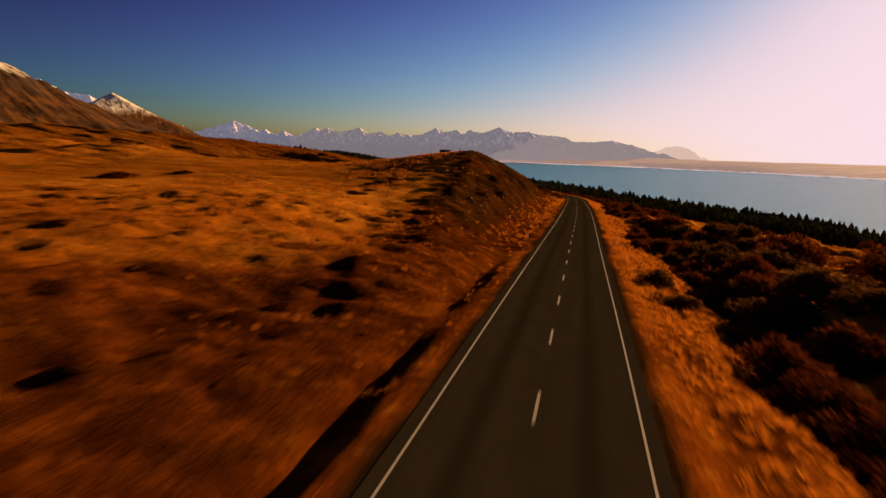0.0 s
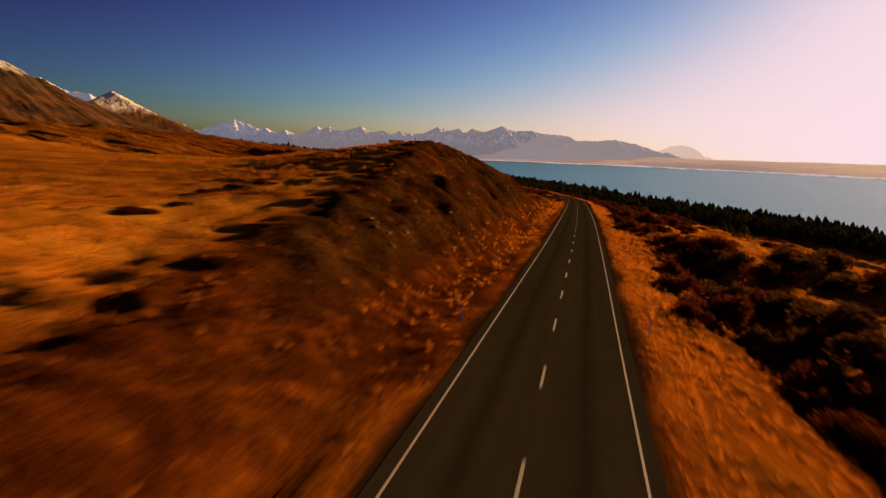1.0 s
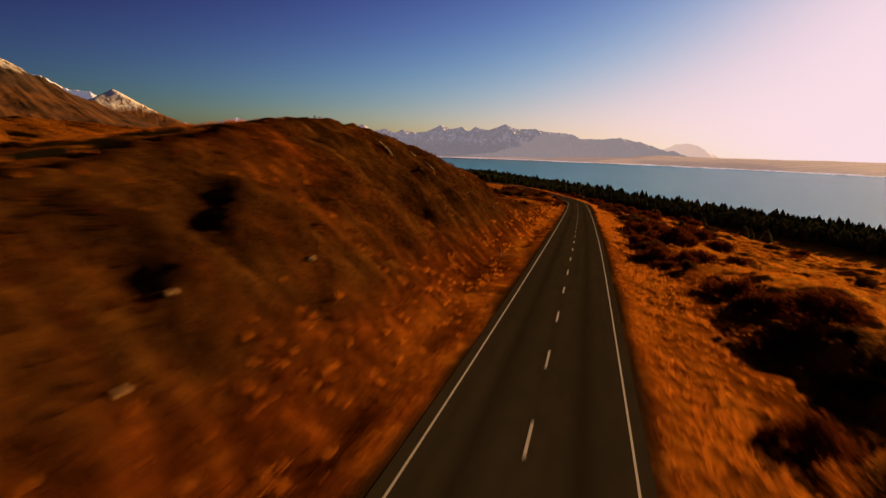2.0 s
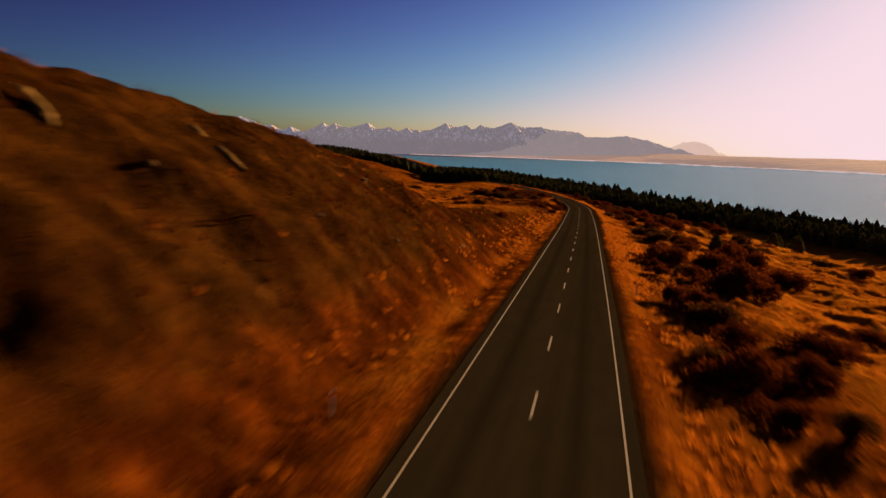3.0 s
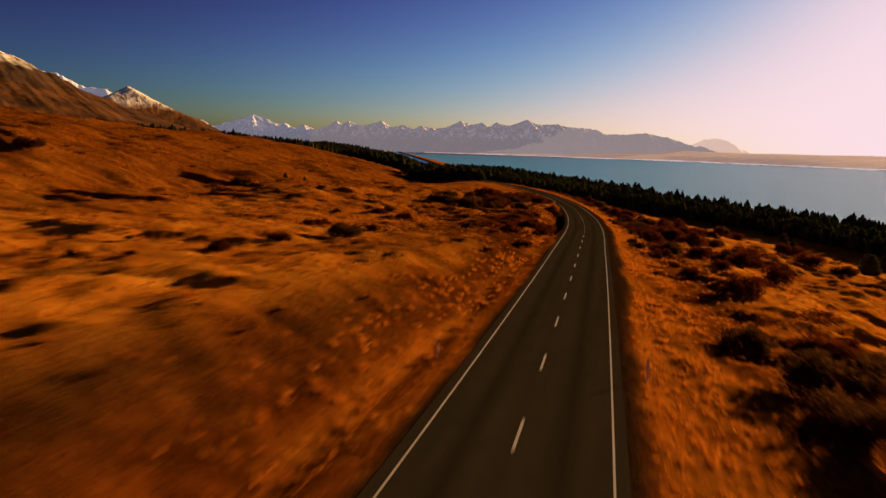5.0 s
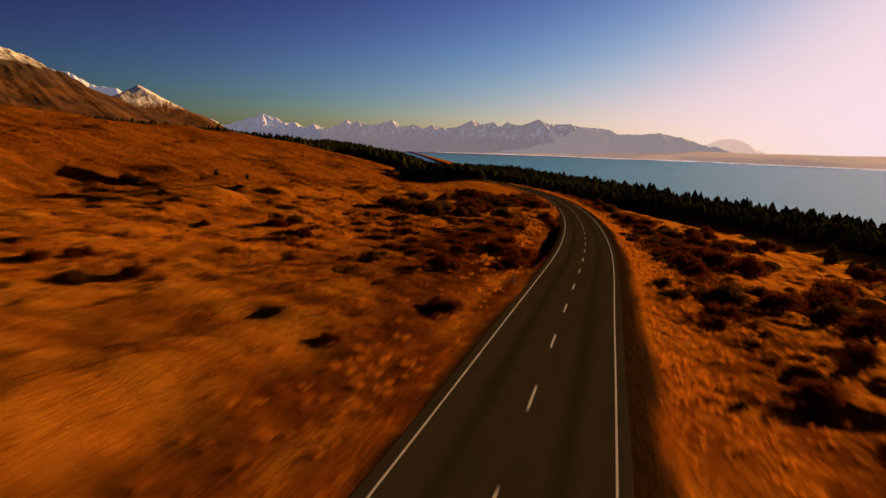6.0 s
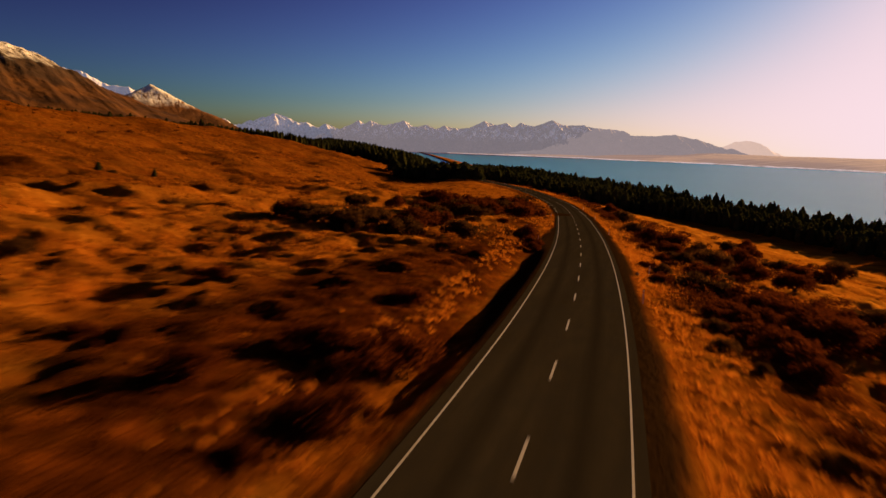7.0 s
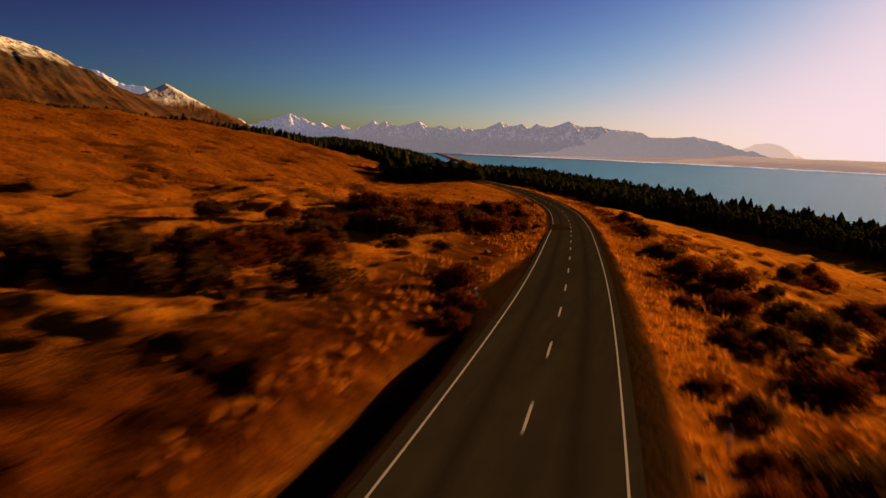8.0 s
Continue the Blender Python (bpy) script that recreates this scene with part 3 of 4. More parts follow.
massif("mountain_peak", "sharp brown mountain with a sunlit snow cap",
       [(-2204, 140), (-2105, 207), (-2035, 258), (-1976, 304), (-1874, 236), (-1775, 176), (-1678, 129), (-1592, 75), (-1484, 20)], 4300, 800, -40, PEAKED, 0.12, 90, 6, -0.5, slant=0.4)

# sheet laid over the far land, with an added glow as its haze
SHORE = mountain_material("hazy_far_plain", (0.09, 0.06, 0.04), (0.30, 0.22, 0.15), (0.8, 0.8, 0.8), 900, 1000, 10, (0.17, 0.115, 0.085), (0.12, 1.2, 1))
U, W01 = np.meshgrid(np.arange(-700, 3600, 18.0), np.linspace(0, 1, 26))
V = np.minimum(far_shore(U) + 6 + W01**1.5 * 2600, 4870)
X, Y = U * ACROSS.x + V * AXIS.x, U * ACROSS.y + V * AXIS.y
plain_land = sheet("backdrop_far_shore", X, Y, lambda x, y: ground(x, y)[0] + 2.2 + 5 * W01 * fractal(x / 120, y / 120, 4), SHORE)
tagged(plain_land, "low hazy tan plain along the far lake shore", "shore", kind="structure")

BEACH = Mat("glowing_shore_gravel", 0.9)
BEACH.b.inputs["Emission Color"].default_value, BEACH.b.inputs["Emission Strength"].default_value = (0.30, 0.26, 0.24, 1), 1.0   # added glow in place of light and haze on the backlit strip
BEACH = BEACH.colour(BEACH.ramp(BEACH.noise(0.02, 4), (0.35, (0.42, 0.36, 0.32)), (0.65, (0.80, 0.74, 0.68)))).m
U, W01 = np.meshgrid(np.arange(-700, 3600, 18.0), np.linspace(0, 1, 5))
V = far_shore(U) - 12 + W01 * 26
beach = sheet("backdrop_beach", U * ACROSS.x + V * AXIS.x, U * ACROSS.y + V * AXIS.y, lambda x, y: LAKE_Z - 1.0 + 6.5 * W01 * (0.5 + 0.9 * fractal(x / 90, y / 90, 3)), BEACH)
tagged(beach, "thin pale gravel beach with an added glow along the far lake shore", "shore", kind="structure")

# ---------------------------------------------------------------- plants
SCRUB = foliage_material("brown_scrub_twigs", (0.034, 0.0085, 0.0018), (0.165, 0.038, 0.005), 0.38)
SCRUB_GREEN = foliage_material("olive_scrub_twigs", (0.028, 0.013, 0.004), (0.13, 0.055, 0.012), 0.4)
NEEDLES = foliage_material("dark_pine_needles", (0.020, 0.023, 0.008), (0.095, 0.095, 0.027), 0.25)
BARK = foliage_material("grey_brown_bark", (0.05, 0.03, 0.018), (0.09, 0.055, 0.03))


def scattered_blades(rng, places, aim, length, width):
    """Thin triangles that start at places and point along aim."""
    n = len(places)
    aim = aim / np.linalg.norm(aim, axis=1)[:, None]
    across = np.cross(aim, rng.normal(size=(n, 3)))
    across /= np.linalg.norm(across, axis=1)[:, None] + 1e-9
    a, b, c = places - across * width[:, None], places + across * width[:, None], places + aim * length[:, None]
    co = np.stack([a, b, c], 1).reshape(-1, 3)
    return co, np.arange(len(co)).reshape(-1, 3)


def bush_crown(seed, twigs=3600, lumps=17):
    """A shrub one metre in half width: an uneven heap of clumps of twigs, with gaps."""
    rng = np.random.RandomState(seed)
    a, q = rng.rand(lumps) * 2 * np.pi, np.sqrt(rng.rand(lumps)) * 0.8
    mid = np.stack([q * np.cos(a), q * np.sin(a), 0.26 + 0.50 * rng.rand(lumps) * (1 - 0.75 * q)], -1)
    size = (0.24 + 0.2 * rng.rand(lumps)) * (1.1 - 0.4 * q)
    which = rng.randint(0, lumps, twigs)
    way = rng.normal(size=(twigs, 3))
    way /= np.linalg.norm(way, axis=1)[:, None]
    at = mid[which] + way * (size[which] * rng.rand(twigs) ** 0.4)[:, None] * np.array([1, 1, 0.85])
    at[:, 2] = np.maximum(at[:, 2], 0.02)
    aim = way + np.array([0, 0, 0.55]) + rng.normal(size=(twigs, 3)) * 0.45
    co, f = scattered_blades(rng, at, aim, 0.05 + 0.08 * rng.rand(twigs), 0.014 + 0.024 * rng.rand(twigs))
    return co, f


def bush_stem(seed):
    """Bare forked stems under a shrub."""
    rng = np.random.RandomState(seed)
    co, faces = [], []
    for k in range(7):
        a = k * 0.9 + rng.rand()
        end = np.array([0.55 * math.cos(a), 0.55 * math.sin(a), 0.45 + 0.2 * rng.rand()])
        base = len(co)
        for j, (s, w) in enumerate(((-0.06, 0.045), (0.5, 0.03), (1.0, 0.012))):
            p = end * s + np.array([0, 0, 0.08 * math.sin(max(s, 0) * 3)])
            for c in range(4):
                co.append(p + w * np.array([math.cos(c * 1.571), math.sin(c * 1.571), 0]))
        for j in range(2):
            for c in range(4):
                faces.append((base + j * 4 + c, base + j * 4 + (c + 1) % 4, base + j * 4 + 4 + (c + 1) % 4, base + j * 4 + 4 + c))
    return mesh_of("stem", co, faces)


def bush_kind(seed, material):
    ob = new("bush")
    part("crown", mesh_of("crown", *bush_crown(seed), False), material, ob)
    part("stem", bush_stem(seed), BARK, ob, "bare woody stems")
    return ob


def place(proto, x, y, sx, sy, sz, turn, label="", category="", group="", sink=0.0):
    m = Matrix.LocRotScale((x, y, stand(x, y, sink)), Euler((0, 0, turn)), (sx, sy, sz))
    ob = copy_thing(proto, m)
    return tagged(ob, label, category, group)


def discard(proto):
    for o in (*proto.children_recursive, proto):
        bpy.data.objects.remove(o)


def plant_bushes(spots, group):
    for x, y, r in spots:
        below = x > road_x(y)
        r = min(r * (0.9 if below and 90 < y < 200 else 1.15), 2.4 if not below else 3.5 if x > 18 and y < 90 else 2.6 if y < 200 or x > 20 else 2.2)
        k = rnd.randrange(len(BUSHES))
        tall = r * (rnd.uniform(0.95, 1.3) if below else rnd.uniform(1.0, 1.3) if y > 375 else rnd.uniform(0.9, 1.25) if y > 150 else rnd.uniform(0.35, 0.5))
        text = ("low brown scrub tuft in dry grass" if r < 0.8 else "rounded dark brown shrub on the grassy slope" if r < 1.8
                else "broad dark thorny shrub spreading over the grassy slope")
        if k >= 3:
            text = text.replace("brown", "olive-brown").replace("thorny", "olive-brown")
        place(BUSHES[k], x, y, r * rnd.uniform(0.95, 1.5), r * rnd.uniform(0.8, 1.15), tall, rnd.uniform(0, 6.28), text, "bush", group, 0.08 * r)


rnd = random.Random(4)
BUSHES = [bush_kind(11, SCRUB), bush_kind(12, SCRUB), bush_kind(13, SCRUB), bush_kind(14, SCRUB_GREEN), bush_kind(15, SCRUB_GREEN)]
UPHILL_A = [(-9.2, 20.5, 0.4), (-11, 41.9, 0.4), (-10, 42.2, 0.4), (-54, 74.0, 2.5), (-52.3, 85.4, 1.3), (-9.3, 197.9, 0.8), (-21.7, 219.1, 0.3), (-25.6, 219.3, 0.3), (-20.3, 225.3, 0.6), (-28.3, 227.4, 0.3), (-20.8, 233.9, 0.7), (-19.3, 242.3, 1.3), (-8.7, 251.4, 0.4), (-23.2, 254.2, 0.7), (-21.8, 256.8, 0.7), (-30, 258.8, 0.7), (-6.6, 260.9, 0.7), (-29.9, 262.0, 0.9), (-15.1, 272.4, 0.8), (-9.8, 272.4, 1.2), (-24.1, 278.3, 0.8), (-7.2, 279.6, 0.5), (-6.5, 282.9, 1.4), (-11.1, 283.1, 0.8), (-18.4, 286.5, 0.7)]
UPHILL_B = [(-27.6, 287.0, 1.1), (-94.8, 287.4, 3.2), (-7.8, 287.6, 1.5), (-9.8, 288.6, 1.3), (-39.1, 288.9, 0.6), (-7.1, 290.0, 1.6), (-34.2, 295.2, 1.1), (-114, 297.1, 3.2), (-33.6, 297.7, 1.0), (-21.1, 298.8, 0.9), (-9.8, 299.4, 0.8), (-27.4, 331.0, 3.2), (-34, 331.9, 3.2), (-75.5, 323.3, 1.8), (-16.4, 336.6, 1.7), (-21.6, 333.7, 3.2), (-27.3, 329.6, 1.4), (-22.3, 331.2, 1.4), (-31, 331.5, 2.7), (-27, 333.9, 2.7), (-22.1, 336.8, 2.8), (-29.7, 337.7, 1.1), (-28.1, 341.6, 1.7), (-23.2, 342.7, 2.3), (-21.2, 345.2, 1.7), (-23.9, 350.3, 2.6), (-37, 356.4, 1.6), (-16.1, 357.3, 0.7)]
UPHILL_C = [(-20.4, 358.4, 0.9), (-81.7, 360.6, 0.8), (-32.9, 361.9, 1.4), (-22.2, 364.0, 3.0), (-20.2, 370.1, 1.7), (-34, 382.5, 2.1), (-31, 384.4, 2.5), (-32.2, 398.5, 2.4), (-30.6, 410.5, 2.7), (-29.8, 426.2, 2.6), (-27.8, 441.7, 2.3)]
DOWNHILL_A = [(15.1, 37.1, 2.6), (6.7, 38.0, 0.9), (18.4, 44.3, 2.0), (6.3, 45.3, 1.1), (14.4, 45.7, 2.7), (17.2, 48.7, 2.6), (13.1, 54.8, 2.1), (15.5, 60.1, 3.1), (18.3, 65.2, 2.3), (22, 72.5, 3.2), (7.3, 75.3, 0.9), (9.6, 79.7, 1.7), (8.4, 87.5, 1.3), (15.9, 88.1, 3.2), (13.9, 95.3, 2.7), (8.7, 95.7, 1.6), (28.1, 102.5, 2.6), (18.6, 103.8, 3.2), (24.8, 105.3, 2.7), (21.2, 107.2, 2.3), (14.4, 108.5, 1.6), (16.8, 110.4, 2.3), (26.6, 113.3, 3.2), (16.2, 113.8, 1.3), (13.6, 114.7, 1.8), (16, 118.3, 2.4), (24.3, 120.3, 1.9), (13.9, 122.3, 2.6), (11.9, 126.2, 2.1), (10.3, 134.3, 0.9)]
DOWNHILL_B = [(52.4, 134.7, 3.2), (8.5, 135.7, 1.1), (10.9, 141.4, 1.6), (7.2, 141.7, 0.9), (8.8, 145.5, 1.5), (13.2, 147.9, 1.9), (29.5, 149.8, 1.4), (8.8, 153.2, 1.4), (40.2, 154.4, 1.8), (18.6, 156.0, 1.4), (9, 156.1, 1.1), (41.5, 163.8, 1.0), (14, 168.6, 1.9), (10.7, 171.8, 1.3), (7.8, 172.3, 1.0), (10.3, 175.8, 1.3), (7.8, 177.1, 1.1), (9.2, 183.9, 2.4), (23.8, 184.4, 0.6), (15.4, 188.8, 3.2), (17.7, 192.3, 2.4), (23.5, 193.6, 3.2), (10.3, 199.1, 1.3), (21.3, 203.9, 2.9), (14.6, 211.4, 1.7), (20.6, 213.6, 2.8), (11.3, 213.6, 1.3), (15.3, 217.6, 1.6), (11.4, 219.1, 3.2), (16, 221.7, 2.1)]
DOWNHILL_C = [(9.4, 226.5, 1.6), (16.1, 226.8, 1.4), (13.9, 227.9, 1.7), (24.7, 234.3, 3.0), (24.2, 242.6, 1.3), (30.1, 247.0, 2.1), (13, 249.3, 2.0), (6.5, 253.4, 0.3), (9.7, 256.6, 0.9), (8.9, 260.9, 0.4), (55.5, 264.3, 3.2), (13.7, 265.1, 0.9), (33.3, 265.6, 1.7), (19.7, 267.3, 2.1), (7.4, 268.6, 0.7), (8.4, 273.0, 1.3), (51.2, 274.1, 3.2), (17.4, 274.1, 2.5), (5.7, 276.2, 0.7), (16.9, 279.3, 2.3), (5.1, 281.1, 0.8), (9.6, 281.4, 1.4), (14.2, 284.2, 1.7), (18.3, 290.6, 1.9), (14, 294.5, 1.4), (6.9, 297.5, 0.4), (9.5, 299.6, 1.0), (5.7, 300.6, 0.7), (8.7, 302.8, 1.4), (23, 305.0, 2.7)]
DOWNHILL_D = [(11.6, 308.5, 3.2), (15.8, 309.8, 2.0), (17.1, 313.1, 1.4), (7.7, 314.6, 1.0), (10.2, 317.4, 1.3), (3.4, 321.7, 0.9), (6.6, 323.8, 2.2), (15.1, 324.3, 1.3), (3.3, 324.4, 0.7), (5.4, 326.1, 0.9), (17.6, 327.5, 1.2), (38.5, 328.3, 3.2), (3.7, 329.1, 0.9), (44.9, 329.7, 2.4), (2.3, 330.9, 0.6), (22.6, 336.0, 1.8), (7.7, 337.9, 1.6), (4, 341.9, 0.9), (7.8, 342.7, 1.0), (38.4, 343.2, 3.2), (6.2, 343.4, 1.0), (4.8, 345.9, 0.9), (18, 346.8, 2.2), (12.1, 347.0, 1.3), (13.9, 350.4, 1.8), (2.1, 351.6, 0.7), (10.3, 351.8, 2.1), (5.1, 353.0, 1.4), (10, 359.9, 2.0), (14.2, 360.6, 1.8)]
DOWNHILL_E = [(6, 364.9, 2.2), (9.5, 366.0, 1.2), (3.2, 367.6, 2.6), (24.7, 373.0, 2.3), (29.9, 376.1, 2.6), (23.5, 385.7, 1.8), (0.8, 386.8, 2.0), (22.8, 412.7, 2.1), (35.5, 413.3, 2.7), (19, 414.7, 2.1), (-1, 416.4, 2.3), (39.9, 418.7, 3.2), (23.5, 420.7, 1.9), (-2.7, 424.6, 3.0), (-5.5, 440.4, 2.2), (156.2, 492.3, 3.2), (91, 616.7, 3.2)]
for spots in (UPHILL_A, UPHILL_B, UPHILL_C):
    plant_bushes(spots, "shrubs above the road")
for spots in (DOWNHILL_A, DOWNHILL_B, DOWNHILL_C, DOWNHILL_D, DOWNHILL_E):
    plant_bushes(spots, "shrubs below the road")
thicket, farther = random.Random(17), []
for reach, count, y0, y1 in ((14, 26, 385, 470), (22, 26, 440, 560), (70, 34, 330, 480), (60, 22, 480, 600), (95, 70, 190, 430)):
    spots = []
    for _ in range(count):
        y = thicket.uniform(y0, y1)
        spots.append((float(road_x(y)) + 7 + reach * thicket.random() ** 1.3, y, thicket.uniform(0.7, 1.7)))
    farther += spots
plant_bushes([(-27.7, 359.0, 1.8), (-28.4, 364.4, 1.6), (-27.3, 364.4, 1.7), (-25.5, 364.6, 1.9), (-30.8, 378.3, 2.0), (-25.3, 367.4, 2.2), (-29.9, 380.0, 2.0), (-23.4, 366.8, 2.0), (-32.1, 390.6, 2.2), (-22.3, 369.3, 2.2), (-29.8, 392.1, 1.8), (-23.4, 378.9, 2.2), (-32, 406.7, 1.6), (-21.6, 377.3, 1.8), (-32.1, 414.5, 1.9), (-21, 382.0, 2.0), (-29.5, 414.6, 2.0), (-17.6, 378.2, 2.3), (-29.5, 426.0, 2.2), (-17.4, 385.8, 2.0), (-27.2, 429.3, 2.2), (-18.8, 400.6, 1.6), (-22.9, 424.0, 1.6)], "shrubs above the road")
for _ in range(75):
    y = thicket.uniform(285, 560)
    farther.append((float(spine_x(y)) - thicket.uniform(38, 175), y, thicket.choice((0.35, 0.5, 0.6, 0.8, 1.2))))
plant_bushes([(-22.3, 68.6, 0.7), (-21.8, 69.6, 0.7), (-22, 73.3, 0.7), (-23.9, 79.5, 0.7), (-23.9, 83.0, 0.7), (-22.2, 84.2, 0.7), (-27.1, 100.4, 0.7), (-25.6, 102.6, 0.7), (-22.8, 69.5, 0.7)], "shrubs above the road")
kinds, cos, fs, base = [bush_crown(s, 800) for s in (61, 62, 63)], [], [], 0
for i, (x, y, r) in enumerate(farther):
    co, f = kinds[i % 3]
    a = thicket.uniform(0, 6.28)
    turn = np.array([[math.cos(a), -math.sin(a), 0], [math.sin(a), math.cos(a), 0], [0, 0, 1]])
    cos.append(co @ turn.T * np.array([r * 1.3, r * 1.1, r * thicket.uniform(0.9, 1.2)]) + np.array([x, y, stand(x, y, 0.08 * r)]))
    fs.append(f + base)
    base += len(co)
shrubs = new("distant_shrubs", mesh_of("distant_shrubs", np.concatenate(cos), np.concatenate(fs), False))
shrubs.data.materials.append(SCRUB)
tagged(shrubs, "scattered dark brown shrubs on the farther slopes", "bush", kind="stuff")
plant_bushes([(-9.5, 339, 1.2), (-10.5, 343, 1.4), (-11.4, 348, 1.3), (-8.8, 335.5, 0.8)], "shrubs above the road")
plant_bushes([(10.5, 17, 2.2), (12.5, 19, 2.6), (10, 24.5, 2.3), (9.6, 29, 2.0), (13.5, 23, 2.8), (8.1, 139.5, 1.9), (13, 166, 2.9), (7.8, 157.5, 1.5), (9.2, 153, 1.9),
              (27.3, 62, 3.0), (31.4, 74, 3.2), (24.3, 49, 3.0), (29.3, 55, 2.8), (21.3, 38, 2.8), (19.3, 31, 2.6), (25.3, 40, 3.0),
              (10.2, 322.0, 1.9), (9.2, 312.2, 1.6), (12.9, 318.0, 1.7), (6.9, 313.0, 1.0), (13.5, 44.0, 2.0), (12.3, 50.5, 1.8), (15.1, 53.0, 2.2), (11.3, 39.5, 1.5), (12.9, 84.0, 1.8), (11.2, 76.0, 1.3), (14.9, 90.5, 2.0), (12.1, 68.3, 1.7), (11.3, 62.0, 1.4), (13.5, 77.3, 1.8), (15.6, 72.2, 2.0), (16.8, 80.7, 2.2), (12.9, 29.5, 1.9), (10.6, 21.5, 1.5), (12.3, 25.0, 1.8), (11.8, 34.0, 1.3)], "shrubs below the road")
order = rnd.getstate()
plant_bushes([(6.3, 310.2, 0.8), (5.6, 304.9, 0.7), (7.7, 309.8, 1.0), (7.4, 306.0, 1.0)], "shrubs below the road")
rnd.setstate(order)
for k in BUSHES:
    discard(k)


def tufted_crown(seed, tufts, core=7):
    """The needles of a dense pine one metre tall: tufts all over a rounded cone, and a dark core."""
    rng = np.random.RandomState(seed)
    s = rng.rand(tufts) ** 1.25
    a = rng.rand(tufts) * 2 * np.pi
    lobes = 0.85 + 0.3 * np.sin(a * 3 + s * 17 + seed) * rng.rand(tufts)
    r = 0.235 * (1 - s**1.9) ** 0.8 * lobes
    at = np.stack([r * np.cos(a), r * np.sin(a), 0.07 + 0.86 * s], -1)
    aim = np.stack([np.cos(a), np.sin(a), 0.2 + 1.6 * s**3 + 0.5 * rng.rand(tufts)], -1) + rng.normal(size=(tufts, 3)) * 0.35
    co, f = scattered_blades(rng, at, aim, 0.05 + 0.05 * rng.rand(tufts), 0.022 + 0.03 * rng.rand(tufts))
    k = np.arange(core) * 2 * np.pi / core
    rings = [np.stack([w * np.cos(k), w * np.sin(k), np.full(core, z)], -1) for w, z in ((0.17, 0.08), (0.20, 0.35), (0.13, 0.7), (0.01, 0.96))]
    base, more = len(co), []
    for j in range(3):
        for c in range(core):
            p, q = base + j * core + c, base + j * core + (c + 1) % core
            more += [(p, q, q + core), (p, q + core, p + core)]
    return np.concatenate([co] + rings), np.concatenate([f, np.array(more)])


def trunk_mesh():
    co, f = [], []
    for z, w in ((-0.05, 0.020), (0.10, 0.017), (0.5, 0.010), (0.95, 0.002)):
        co += [(w * math.cos(k * 1.047), w * math.sin(k * 1.047), z) for k in range(6)]
    for j in range(3):
        f += [(j * 6 + k, j * 6 + (k + 1) % 6, j * 6 + 6 + (k + 1) % 6, j * 6 + 6 + k) for k in range(6)]
    return mesh_of("trunk", co, f)


def conifer_kind(seed):
    ob = new("pine_tree")
    part("trunk", trunk_mesh(), BARK, ob)
    part("crown", mesh_of("crown", *tufted_crown(seed, 420), False), NEEDLES, ob, "dense dark green needles")
    return ob


PINES = [conifer_kind(s) for s in (21, 22, 23)]
# single young trees on the slopes
for x, y, h in ((21.9, 231.2, 3.2), (39.9, 346.7, 3.5), (74.6, 408.4, 6.5), (78.6, 393.9, 7.0), (66.1, 380, 6.5), (-84.5, 374.4, 1.6), (-82.7, 358.7, 1.5),
                (59, 440, 6), (87.1, 430, 8), (51.3, 395, 4)):
    w = h * rnd.uniform(1.2, 1.6)
    place(PINES[rnd.randrange(3)], x, y, w, w, h, rnd.uniform(0, 6), "small dark young conifer standing alone in dry grass", "tree", "young conifers", 0.05)

# clump of pines on the inside of the bend
for x, y, h in ((-74.6, 593, 6.5), (-79.6, 590, 7.5), (-85.6, 594, 8), (-81.6, 600, 8.5), (-91.6, 598, 8), (-89.6, 607, 9), (-97.6, 603, 8.5), (-103.6, 610, 8), (-98.7, 616, 9), (-109.6, 606, 7.5), (-115.7, 616, 8), (-93.6, 588, 6),
                (-87.7, 620, 9), (-105.7, 624, 8.5), (-121.7, 612, 7), (-127.7, 622, 7.5), (-113.6, 600, 6)):
    w = h * rnd.uniform(2.0, 2.6)
    place(PINES[rnd.randrange(3)], x, y, w, w, h, rnd.uniform(0, 6), "dark bushy pine in a clump beside the bend", "tree", "pines by the bend", 0.1)

# ---------------------------------------------------------------- the plantation
EDGE_Y = [-50, 300, 430, 500, 560, 624, 705, 748, 820, 931, 990, 1010, 1500]
EDGE_L = [190, 190, 190, 180, 155, 138, 106, 90, 74, 50, 0, -30, -60]


def in_forest(l, y):
    d = -l
    right = (l > np.interp(y, EDGE_Y, EDGE_L)) & (l < shore_line(y) - 4) & (y > 425)
    left = (d > -80) & (d < 420) & (y > np.interp(d, [-80, -40, 28, 101, 160, 168, 174, 180, 260, 420], [760, 775, 800, 840, 830, 790, 730, 690, 650, 640])) & (y < 1420)
    return (right | left) & (y < 1420)


spots, frng = [], np.random.RandomState(31)
for y in np.arange(420, 1420, 5.2):
    for l in np.arange(-420, 235, 5.2):
        yy, ll = y + frng.uniform(-2.4, 2.4), l + frng.uniform(-2.4, 2.4)
        if in_forest(ll, yy):
            spots.append((ll, yy, frng.rand(), frng.rand()))
spots = np.array(spots)
fx = spots[:, 0] + spine_x(spots[:, 1])
fz = ground(fx, spots[:, 1])[0]
tall = np.where(spots[:, 0] > 0, np.interp(spots[:, 1], [430, 620, 700, 850], [9.3, 9.8, 11, 14.5]), np.interp(-spots[:, 0], [0, 120, 180, 420], [16, 14, 6.0, 4.5])) * (0.72 + 0.30 * spots[:, 2] + 0.22 * spots[:, 2] ** 8)
